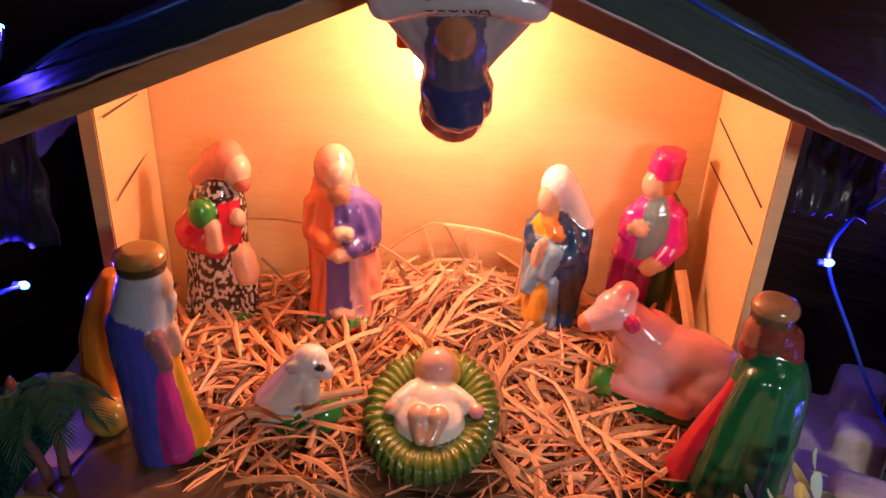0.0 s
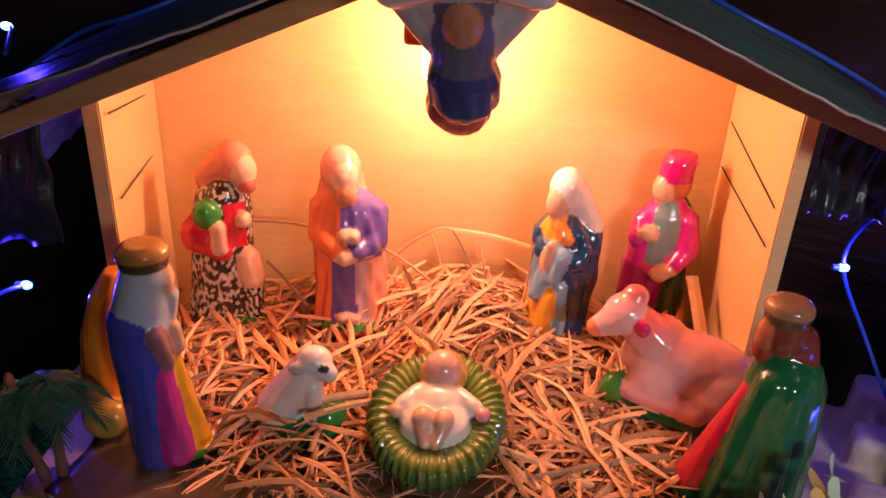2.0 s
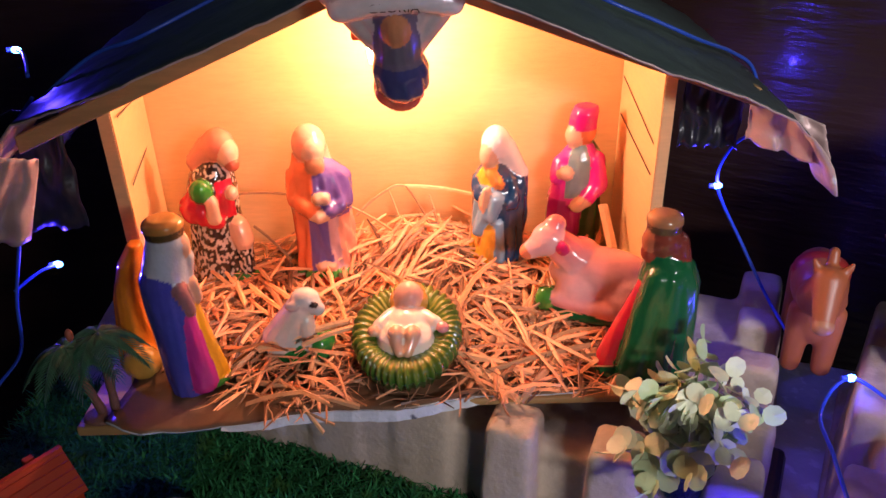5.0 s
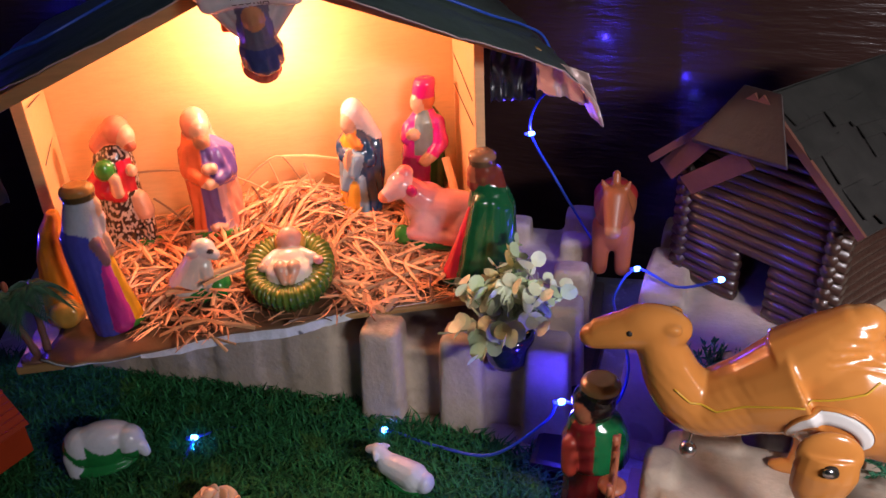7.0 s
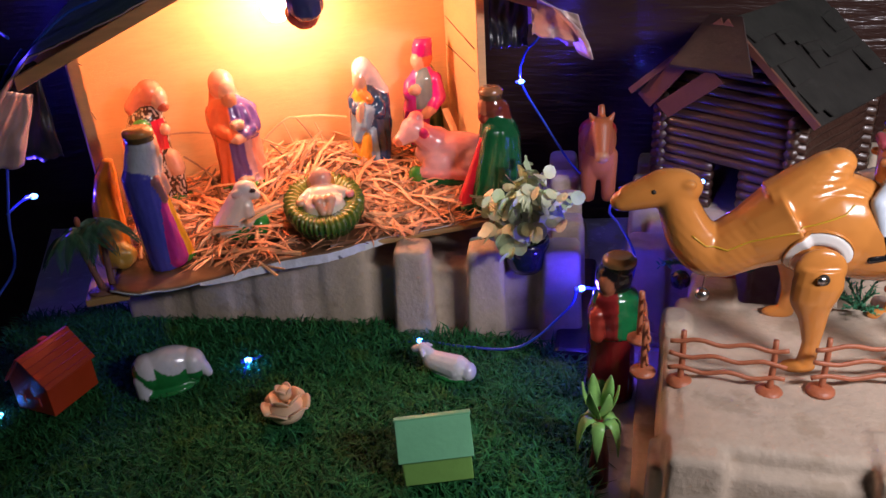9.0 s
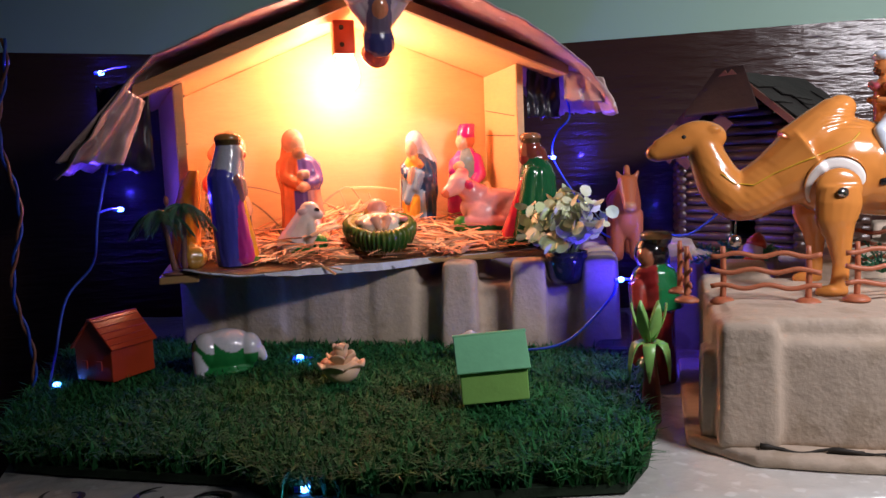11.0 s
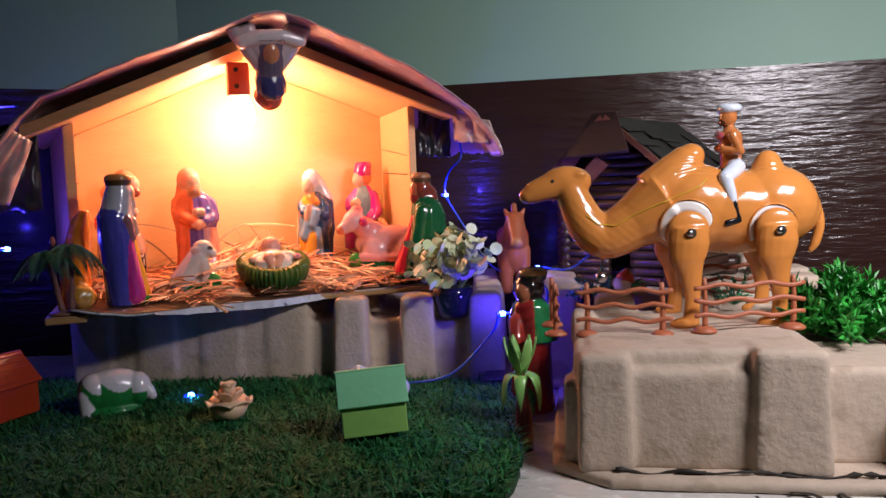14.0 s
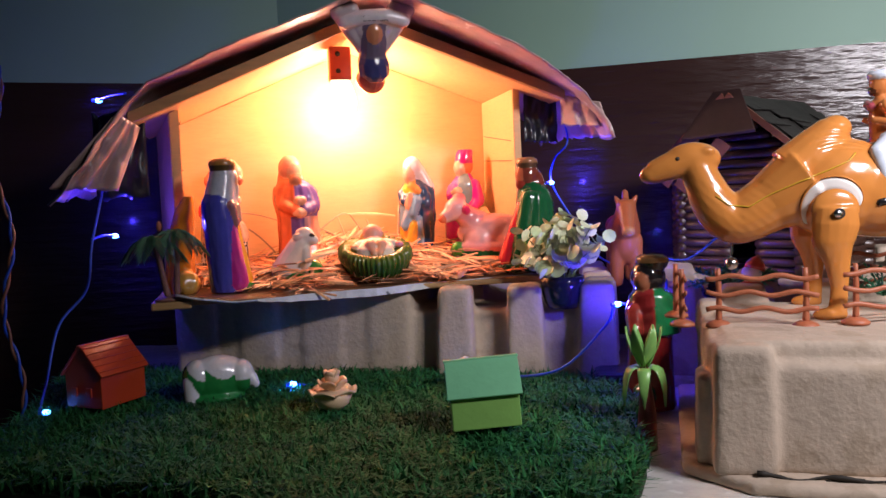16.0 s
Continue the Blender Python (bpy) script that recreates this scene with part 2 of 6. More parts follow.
def tube(points, radii, sides=8, bm=None, smooth_steps=0, cap=True):
    """A tube along points; radii is one number or one for each point."""
    pts = [Vector(p) for p in points]
    if not isinstance(radii, (list, tuple)):
        radii = [radii] * len(pts)
    if smooth_steps:
        fine, rr = [], []
        for i in range(len(pts) - 1):
            p0, p1, p2, p3 = pts[max(i - 1, 0)], pts[i], pts[i + 1], pts[min(i + 2, len(pts) - 1)]
            for k in range(smooth_steps):
                u = k / smooth_steps
                fine.append(0.5 * (2 * p1 + (p2 - p0) * u + (2 * p0 - 5 * p1 + 4 * p2 - p3) * u * u + (3 * p1 - p0 - 3 * p2 + p3) * u ** 3))
                rr.append(radii[i] * (1 - u) + radii[i + 1] * u)
        pts, radii = fine + [pts[-1]], rr + [radii[-1]]
    bm = bm or bmesh.new()
    rings = []
    side = None
    for i, p in enumerate(pts):
        way = (pts[min(i + 1, len(pts) - 1)] - pts[max(i - 1, 0)]).normalized()
        if side is None:
            side = way.orthogonal().normalized()
        side = (side - way * side.dot(way)).normalized()
        other = way.cross(side)
        rings.append([bm.verts.new(p + radii[i] * (math.cos(2 * math.pi * k / sides) * side + math.sin(2 * math.pi * k / sides) * other)) for k in range(sides)])
    for a, b in zip(rings, rings[1:]):
        for k in range(sides):
            j = (k + 1) % sides
            bm.faces.new((a[k], a[j], b[j], b[k]))
    if cap:
        bm.faces.new(rings[0][::-1])
        bm.faces.new(rings[-1])
    return bm


def lathe(profile, sides=24, bm=None, m=None, squash=1.0):
    """A turned form: rows of radius and height."""
    bm = bm or bmesh.new()
    m = m or Matrix()
    rings = [[bm.verts.new(m @ Vector((r * math.cos(2 * math.pi * k / sides), squash * r * math.sin(2 * math.pi * k / sides), z))) for k in range(sides)] for r, z in profile]
    for a, b in zip(rings, rings[1:]):
        for k in range(sides):
            j = (k + 1) % sides
            bm.faces.new((a[k], a[j], b[j], b[k]))
    bm.faces.new(rings[0][::-1])
    bm.faces.new(rings[-1])
    return bm


def ball(r, at=(0, 0, 0), scale=(1, 1, 1), bm=None, sub=2, m=None):
    bm = bm or bmesh.new()
    mm = Matrix.Translation(at) @ (m or Matrix()) @ Matrix.Diagonal((*scale, 1))
    bmesh.ops.create_icosphere(bm, subdivisions=sub, radius=r, matrix=mm)
    return bm


def remeshed(bm, voxel, smooth=4, name="form"):
    """The outer skin of overlapping closed forms, as one smooth mesh."""
    me = bpy.data.meshes.new(name)
    bm.to_mesh(me)
    bm.free()
    ob = new("tmp_form", me)
    r = ob.modifiers.new("r", "REMESH")
    r.mode, r.voxel_size, r.adaptivity = "VOXEL", voxel, 0.0
    if smooth:
        s = ob.modifiers.new("s", "SMOOTH")
        s.iterations, s.factor = smooth, 0.5
    bpy.context.view_layer.update()
    out = bpy.data.meshes.new_from_object(ob.evaluated_get(bpy.context.evaluated_depsgraph_get()))
    bpy.data.objects.remove(ob)
    bpy.data.meshes.remove(me)
    out.name = name
    return out


def coords(me):
    co = np.empty(len(me.vertices) * 3)
    me.vertices.foreach_get("co", co)
    return co.reshape(-1, 3)


def statue(name, prims, m, label, category, mat=None, voxel=0.0019, smooth=4, folds=0.0, speckle=None, group="", extra=None):
    """One painted figure out of rounded forms, each with its own paint. Forms: ("e", centre, radii, paint), ("c", end, end, radius, radius, paint)
    and ("l", rows of z, rx, ry, cx, cy, paint), where a paint may be a function of angle and height."""
    bm = bmesh.new()
    for p in prims:
        if p[0] == "e":
            ball(1.0, p[1], p[2], bm, 3)
        elif p[0] == "c":
            a, b = Vector(p[1]), Vector(p[2])
            n = 5
            tube([a + (b - a) * i / n for i in range(n + 1)], [p[3] + (p[4] - p[3]) * i / n for i in range(n + 1)], 12, bm)
            ball(p[3], a, (1, 1, 1), bm, 2)
            ball(p[4], b, (1, 1, 1), bm, 2)
        else:
            rings = []
            for z, rx, ry, cx, cy in p[1]:
                rings.append([bm.verts.new((cx + rx * math.cos(2 * math.pi * k / 28), cy + ry * math.sin(2 * math.pi * k / 28), z)) for k in range(28)])
            for a, b in zip(rings, rings[1:]):
                for k in range(28):
                    j = (k + 1) % 28
                    bm.faces.new((a[k], a[j], b[j], b[k]))
            bm.faces.new(rings[0][::-1])
            bm.faces.new(rings[-1])
    bmesh.ops.recalc_face_normals(bm, faces=bm.faces)
    me = remeshed(bm, voxel, smooth, name)
    co = coords(me)
    best = np.full(len(co), 1e9)
    paint = np.ones((len(co), 4))
    for p in prims:
        if p[0] == "e":
            q = (co - np.array(p[1])) / np.array(p[2])
            d = (np.linalg.norm(q, axis=1) - 1) * min(p[2])
        elif p[0] == "c":
            a, b = np.array(p[1], float), np.array(p[2], float)
            u = np.clip(((co - a) @ (b - a)) / max(1e-9, (b - a) @ (b - a)), 0, 1)
            d = np.linalg.norm(co - a - u[:, None] * (b - a), axis=1) - (p[3] + (p[4] - p[3]) * u)
        else:
            rows = np.array(p[1])
            z = np.clip(co[:, 2], rows[0, 0], rows[-1, 0])
            rx, ry, cx, cy = (np.interp(z, rows[:, 0], rows[:, k]) for k in range(1, 5))
            d = (np.hypot((co[:, 0] - cx) / rx, (co[:, 1] - cy) / ry) - 1) * np.minimum(rx, ry)
            d = np.maximum(d, np.abs(co[:, 2] - z))
        hit = d < best
        best[hit] = d[hit]
        tone = p[-1]
        if callable(tone):
            base = np.array(p[1])[:, 3:5].mean(0) if p[0] == "l" else np.array(p[1])[:2]
            for i in np.nonzero(hit)[0]:
                paint[i, :3] = tone(math.degrees(math.atan2(co[i, 1] - base[1], co[i, 0] - base[0])), co[i, 2])
        else:
            paint[hit, :3] = tone
    if folds:
        body = co[:, 2] < co[:, 2].max() * 0.72
        top = co[:, 2].max()
        wave = np.array([noise.noise(Vector((math.atan2(y, x) * 4.5, z * 14, 3.1))) for x, y, z in co])
        pleat = np.array([math.sin(11 * math.atan2(y, x) + 5 * noise.noise(Vector((x * 40, y * 40, z * 22)))) * max(0.0, 1 - 1.25 * z / top) for x, y, z in co])
        k = 1 + folds * (0.8 * wave + 0.55 * pleat) * body
        co[:, :2] *= k[:, None]
        me.vertices.foreach_set("co", co.ravel())
    if speckle:
        for i, (x, y, z) in enumerate(co):
            if speckle[0] < z < speckle[1] and paint[i, :3].sum() < 0.1 and noise.noise(Vector((x, y, z * 0.6)) * 330) > 0.08:
                paint[i, :3] = speckle[2]
    att = me.color_attributes.new("paint", "FLOAT_COLOR", "POINT")
    att.data.foreach_set("color", paint.ravel())
    me.materials.append(mat or PAINT)
    me.shade_smooth()
    ob = new(name, me)
    if extra:
        extra(ob)
    ob.matrix_world = m
    return tagged(ob, label, category, group)


# ---- plan ----
RIGHT = Vector((math.cos(radians(-30)), math.sin(radians(-30)), 0))
BACK = Vector((-RIGHT.y, RIGHT.x, 0))
TRAY = Vector((0.178, -0.003, 0))


def at_tray(x, y, z=0.0):
    """A place in the frame of the table, whose edges run with the brown wall."""
    p = TRAY + RIGHT * x + BACK * y
    return Vector((p.x, p.y, z))


# ---- room ----
def wall(name, a, b, z0, z1, mat, thick=0.12):
    a, b = Vector((*a, 0)), Vector((*b, 0))
    out = Vector((-(b - a).y, (b - a).x, 0)).normalized() * thick
    bm = slab([a + Vector((0, 0, z0)), b + Vector((0, 0, z0)), b + out + Vector((0, 0, z0)), a + out + Vector((0, 0, z0))], (0, 0, z1 - z0))
    ob = part(name, bm, mat)
    return tagged(ob, kind="structure")


FLOORZ, DADO, TOP = -0.78, 0.517, 1.95
corner = Vector((-0.11, 1.18, 0))
far_right = corner + RIGHT * 2.6
far_left = corner - Vector((math.cos(radians(6)), math.sin(radians(6)), 0)) * 2.0
near_right, near_left = far_right - BACK * 3.4, Vector((-2.1, -2.5, 0))
ring = [far_left, corner, far_right, near_right, near_left]
names = ["wall_left", "wall_right", "wall_side", "wall_behind", "wall_far"]
for i, nm in enumerate(names):
    p, q = ring[i], ring[(i + 1) % 5]
    if nm != "wall_left" and nm != "wall_right":
        wall(nm, p[:2], q[:2], FLOORZ, TOP, GREENWALL)
    else:
        w = wall(nm, p[:2], q[:2], FLOORZ, DADO + (0.02 if nm == "wall_left" else 0), WAINSCOT)
        tagged(w, "glossy dark brown oil-painted lower wall", "wall")
        w = wall(nm + "_upper", p[:2], q[:2], DADO + (0.02 if nm == "wall_left" else 0), TOP, GREENWALL, 0.116)
        tagged(w, "matt sea-green painted upper wall", "wall")


def plate(name, z, mat, up):
    bm = bmesh.new()
    f = bm.faces.new([bm.verts.new((p.x, p.y, z)) for p in ring])
    r = bmesh.ops.extrude_face_region(bm, geom=[f])
    bmesh.ops.translate(bm, vec=(0, 0, up), verts=[v for v in r["geom"] if isinstance(v, bmesh.types.BMVert)])
    bmesh.ops.recalc_face_normals(bm, faces=bm.faces)
    return tagged(part(name, bm, mat), kind="structure")


plate("floor", FLOORZ, TILE, -0.1)
plate("ceiling", TOP, CEIL, 0.1)

# table with its cloth
table = empty("table", Matrix.Translation(at_tray(-0.1, 0.4, FLOORZ)), "table under a glossy white printed tablecloth", "table")


def world_part(name, bm, mat, parent, label="", smooth=False):
    """A part whose mesh is given in world coordinates."""
    bmesh.ops.transform(bm, matrix=parent.matrix_world.inverted(), verts=bm.verts)
    return part(name, bm, mat, parent, label, smooth)


TABLE = [Vector(p) for p in ((-0.455, 0.09, 0), (0.555, -0.19, 0), (0.93, 0.55, 0), (-0.5, 1.08, 0))]
bm = bmesh.new()
f = bm.faces.new([bm.verts.new((p.x, p.y, -0.03)) for p in TABLE])
r = bmesh.ops.extrude_face_region(bm, geom=[f])
bmesh.ops.translate(bm, vec=(0, 0, 0.029), verts=[v for v in r["geom"] if isinstance(v, bmesh.types.BMVert)])
bmesh.ops.recalc_face_normals(bm, faces=bm.faces)
world_part("tabletop", bm, LOG, table)
for x, y in ((-0.41, 0.14), (0.5, -0.1), (0.83, 0.53), (-0.44, 1.0)):
    world_part("leg", box(0.05, 0.05, -FLOORZ - 0.03, 0.004, (x, y, FLOORZ)), LOG, table)
bm = bmesh.new()
nx, ny = 76, 44
grid = {}
for i in range(nx + 1):
    for j in range(ny + 1):
        u, v = i / nx, j / ny
        p = (TABLE[0] * (1 - u) + TABLE[1] * u) * (1 - v) + (TABLE[3] * (1 - u) + TABLE[2] * u) * v
        grid[i, j] = bm.verts.new((p.x, p.y, 0.0015 + 0.0012 * noise.noise(Vector((p.x * 18, p.y * 18, 0)))))
for i in range(nx):
    for j in range(ny):
        bm.faces.new((grid[i, j], grid[i + 1, j], grid[i + 1, j + 1], grid[i, j + 1]))
for skirt, out in (([grid[i, 0] for i in range(nx + 1)], Vector((-0.267, -0.964, 0))), ([grid[nx, j] for j in range(ny + 1)], Vector((0.88, -0.47, 0)))):
    rows = [skirt]
    for d in (0.004, 0.012, 0.1, 0.22):
        rows.append([bm.verts.new(v.co + out * (0.004 + (0.006 * math.sin(k * 0.8) + 0.004 * noise.noise(Vector((k * 0.3, 1, 0)))) * min(1, d * 9)) + Vector((0, 0, -d))) for k, v in enumerate(skirt)])
    for a, b in zip(rows, rows[1:]):
        for i in range(len(skirt) - 1):
            bm.faces.new((b[i], b[i + 1], a[i + 1], a[i]))
cloth = tagged(part("tablecloth", bm, CLOTH, None, "", True), "glossy white plastic tablecloth with black scrolls", "tablecloth")


def ribbon_print(points, width, normal):
    bm = bmesh.new()
    pts = [Vector(p) for p in points]
    rows = []
    for i, p in enumerate(pts):
        way = (pts[min(i + 1, len(pts) - 1)] - pts[max(i - 1, 0)]).normalized()
        n = way.cross(normal) * width * (0.35 + 0.65 * math.sin(math.pi * (i + 0.5) / len(pts))) / 2
        rows.append((bm.verts.new(p + n), bm.verts.new(p - n)))
    for a, b in zip(rows, rows[1:]):
        bm.faces.new((a[0], a[1], b[1], b[0]))
    return bm


def scroll(c, u, v, r, turn, sweep, start):
    out = []
    for k in range(25):
        a, q = start + turn * sweep * k / 24, r * (1 - 0.75 * k / 24)
        out.append(Vector(c) + u * q * math.cos(a) + v * q * math.sin(a))
    return out


UPV, ALONG = Vector((0, 0, 1)), Vector((0.964, -0.267, 0))
for x, y, r, turn, sweep, start in ((0.345, -0.125, 0.036, 1, 5.2, 2.6), (0.4, -0.14, 0.034, -1, 5.0, 0.5), (0.455, -0.125, 0.032, 1, 4.6, 2.2), (0.495, -0.15, 0.024, -1, 4.0, 1.0), (0.37, -0.165, 0.022, 1, 4.4, 0.0), (0.43, -0.09, 0.02, -1, 4.6, 1.5), (0.485, -0.1, 0.018, 1, 4.6, 0.5),
                                  (-0.385, 0.115, 0.026, 1, 5.2, 2.4), (-0.405, 0.1, 0.018, -1, 4.6, 0.4), (-0.31, 0.085, 0.022, 1, 4.8, 1.4), (-0.26, 0.062, 0.02, -1, 4.4, 2.6)):
    world_part("black_scroll", ribbon_print(scroll((x, y, 0.0052), Vector((1, 0, 0)), Vector((0, 1, 0)), r, turn, sweep, start), 0.0068, UPV), SCROLL, cloth, "black printed scroll")
r = random.Random(2)
for k in range(22):
    p = TABLE[0].lerp(TABLE[1], 0.03 + 0.6 * k / 21) + Vector((-0.003, -0.018, -0.03 - 0.02 * (k % 3)))
    world_part("black_scroll", ribbon_print(scroll(p, ALONG, UPV, r.uniform(0.014, 0.026), 1 if k % 2 else -1, r.uniform(4, 5.5), r.uniform(0, 6)), 0.004, Vector((-0.267, -0.964, 0))), SCROLL, cloth, "black printed scroll")

# artificial grass mat
TURF_OUT = [Vector(p) for p in ((-0.45, 0.205, 0), (-0.404, 0.175, 0), (-0.3, 0.12, 0), (-0.235, 0.085, 0), (-0.205, 0.03, 0), (-0.05, -0.014, 0), (0.075, -0.042, 0), (0.118, 0.0, 0), (0.145, 0.04, 0), (0.165, 0.1, 0), (0.225, 0.2, 0), (0.25, 0.33, 0), (-0.05, 0.52, 0), (-0.3, 0.66, 0), (-0.48, 0.68, 0), (-0.485, 0.3, 0))]
mat_thing = empty("grass_mat", Matrix(), "dark green artificial grass mat on the table", "artificial grass")
bm = bmesh.new()
f = bm.faces.new([bm.verts.new((p.x, p.y, 0.004)) for p in TURF_OUT])
r = bmesh.ops.extrude_face_region(bm, geom=[f])
bmesh.ops.translate(bm, vec=(0, 0, 0.008), verts=[v for v in r["geom"] if isinstance(v, bmesh.types.BMVert)])
bmesh.ops.recalc_face_normals(bm, faces=bm.faces)
part("backing", bm, TURF, mat_thing)


def inside(x, y, poly):
    odd = False
    for i in range(len(poly)):
        a, b = poly[i], poly[i - 1]
        if (a.y > y) != (b.y > y) and x < (b.x - a.x) * (y - a.y) / (b.y - a.y) + a.x:
            odd = not odd
    return odd


rng = random.Random(5)
verts, faces = [], []
xs, ys = [p.x for p in TURF_OUT], [p.y for p in TURF_OUT]
while len(verts) < 5 * 60000:
    cx, cy = rng.uniform(min(xs), max(xs)), rng.uniform(min(ys), max(ys))
    if not inside(cx, cy, TURF_OUT):
        continue
    for k in range(8):
        a = rng.uniform(0, 2 * math.pi)
        lean, length, w = rng.uniform(0.25, 1.2), rng.uniform(0.014, 0.034), rng.uniform(0.0007, 0.0015)
        p = Vector((cx + rng.uniform(-0.003, 0.003), cy + rng.uniform(-0.003, 0.003), 0.011))
        d, n = Vector((math.cos(a), math.sin(a), 0)), Vector((-math.sin(a), math.cos(a), 0)) * w
        mid = p + d * length * 0.35 * lean + Vector((0, 0, length * 0.6))
        tip = p + d * length * lean + Vector((0, 0, length * (1.0 - 0.35 * lean)))
        s = len(verts)
        verts += [p - n, p + n, mid - n, mid + n, tip]
        faces += [(s, s + 1, s + 3, s + 2), (s + 2, s + 3, s + 4)]
me = bpy.data.meshes.new("blades")
me.from_pydata([tuple(v) for v in verts], [], faces)
me.materials.append(GRASS)
part("turf_pile", me, GRASS, mat_thing, "short green plastic blades", kind="stuff")


# ---- moulded pulp packaging that serves as rocks ----
def pulp_tray(name, blocks, m, label, voxel=0.0036, chamfer=0.0):
    """A moulded tray: rows of x, y, base z, width, depth, height, taper; the first row is its flange."""
    ob = empty(name, m, label, "packaging tray", "pulp trays")
    for nm, rows in (("flange", blocks[:1]), ("moulded_body", blocks[1:])):
        bm = bmesh.new()
        for x, y, z, w, d, h, taper in rows:
            if nm == "flange" and chamfer:
                x0, x1, y0, y1 = x - w / 2, x + w / 2, y - d / 2, y + d / 2
                f = bm.faces.new([bm.verts.new((p, q, z)) for p, q in ((x0 + chamfer, y0), (x1, y0), (x1, y1), (x0, y1), (x0, y0 + chamfer * 0.8))])
                up = bmesh.ops.extrude_face_region(bm, geom=[f])
                bmesh.ops.translate(bm, vec=(0, 0, h), verts=[v for v in up["geom"] if isinstance(v, bmesh.types.BMVert)])
                bmesh.ops.recalc_face_normals(bm, faces=bm.faces)
            else:
                box(w, d, h, 0.007 if min(w, d, h) > 0.03 else 0.004, (x, y, z), None, bm, 3, taper)
        me = remeshed(bm, voxel if nm != "flange" else 0.0036, 3 if nm != "flange" else 2, nm)
        co = coords(me)
        for i, c in enumerate(co):
            p = Vector(c)
            co[i] += np.array(noise.noise_vector(p * 60)) * 0.0005 + np.array(noise.noise_vector(p * 11)) * 0.0018
        me.vertices.foreach_set("co", co.ravel())
        me.materials.append(PULP)
        me.shade_smooth()
        part(nm, me, None, ob)
    return ob


M_RIGHT = Matrix.Translation(TRAY) @ pose(0, 0, 0, 0, 0, -30)
front = [
    (0.182, 0.17, 0.002, 0.4, 0.36, 0.012, 1.0),        # flange
    (0.03, 0.16, 0.01, 0.05, 0.24, 0.116, 0.94),
    (0.135, 0.165, 0.01, 0.24, 0.27, 0.12, 0.96),       # plateau
    (0.115, 0.054, 0.01, 0.126, 0.066, 0.102, 0.985),          # ledge of the front panel
    (0.036, 0.047, 0.01, 0.056, 0.074, 0.118, 0.9),
    (0.006, 0.06, 0.01, 0.022, 0.05, 0.088, 0.9),
    (0.212, 0.047, 0.01, 0.075, 0.08, 0.123, 0.9),
    (0.3, 0.17, 0.01, 0.115, 0.25, 0.098, 0.95),         # lower step
    (0.335, 0.042, 0.01, 0.05, 0.06, 0.064, 0.85),
    (0.06, 0.3, 0.01, 0.06, 0.06, 0.14, 0.85),
    (0.16, 0.3, 0.01, 0.06, 0.06, 0.145, 0.85),
    (0.25, 0.29, 0.01, 0.05, 0.06, 0.13, 0.85),
    (0.02, 0.235, 0.1, 0.035, 0.05, 0.04, 0.85),
]
front_tray = pulp_tray("pulp_tray", front, M_RIGHT, "upturned grey-brown moulded pulp tray on the tablecloth", 0.0034, 0.06)
# dark lines of uneven width where the body's front meets the flange
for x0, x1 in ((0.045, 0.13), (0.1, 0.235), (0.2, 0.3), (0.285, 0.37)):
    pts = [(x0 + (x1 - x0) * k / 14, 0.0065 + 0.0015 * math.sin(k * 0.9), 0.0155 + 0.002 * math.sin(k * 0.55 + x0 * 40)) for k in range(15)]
    seam = part("dark_seam", tube(pts, [0.001 + 0.0036 * abs(noise.noise(Vector((k * 0.5, x0 * 30, 0)))) for k in range(15)], 6), HOLE, front_tray, "dark uneven line along the flange", True)
back = [
    (0.16, 0.57, 0.002, 0.42, 0.4, 0.012, 1.0),
    (0.16, 0.57, 0.01, 0.37, 0.34, 0.125, 0.96),
    (-0.015, 0.56, 0.01, 0.06, 0.14, 0.142, 0.9),
    (-0.015, 0.42, 0.01, 0.06, 0.06, 0.13, 0.85),
    (-0.01, 0.7, 0.01, 0.06, 0.06, 0.14, 0.85),
    (0.085, 0.395, 0.01, 0.06, 0.055, 0.15, 0.85),
    (0.185, 0.395, 0.01, 0.06, 0.055, 0.15, 0.85),
]
back += [(0.335, y, 0.01, 0.07, 0.075, 0.15, 0.85) for y in (0.42, 0.53, 0.64, 0.74)]
pulp_tray("pulp_tray", back, M_RIGHT, "upturned grey-brown pulp tray carrying the log cabin")
M_LEFT = pose(-0.32, 0.58, 0, 0, 0, -22.5)
left = [
    (0.33, 0.2, 0.002, 0.66, 0.4, 0.012, 1.0),
    (0.33, 0.215, 0.01, 0.61, 0.35, 0.1, 0.97),
]
left += [(0.02 + 0.0985 * k, 0.0665, 0.01, 0.066, 0.06, 0.13, 0.985) for k in range(4)]
left += [(0.18, 0.22, 0.01, 0.34, 0.36, 0.128, 0.99)]
left += [(0.02 + 0.0985 * k, 0.04, 0.01, 0.056, 0.06, 0.137, 0.84) for k in (4, 5, 6)]
left += [(0.62, 0.13 + 0.085 * k, 0.01, 0.055, 0.05, 0.134, 0.82) for k in range(4)]
left += [(0.53, 0.14 + 0.1 * k, 0.01, 0.05, 0.05, 0.134, 0.82) for k in range(3)]
left += [(0.12 + 0.1 * k, 0.15 + 0.11 * j, 0.01, 0.05, 0.05, 0.134, 0.82) for k in range(4) for j in range(3)]
pulp_tray("pulp_tray", left, M_LEFT, "upturned grey-brown pulp tray carrying the stable", 0.0045)
tagged(part("black_sheet", box(0.05, 0.26, 0.03, 0.008, (0, 0, 0)), DARKBAG), "crumpled black plastic sheet between the trays", "plastic sheet")
bpy.data.objects["black_sheet"].matrix_world = pose(0.3, 0.42, 0.006, 0, 0, -27)

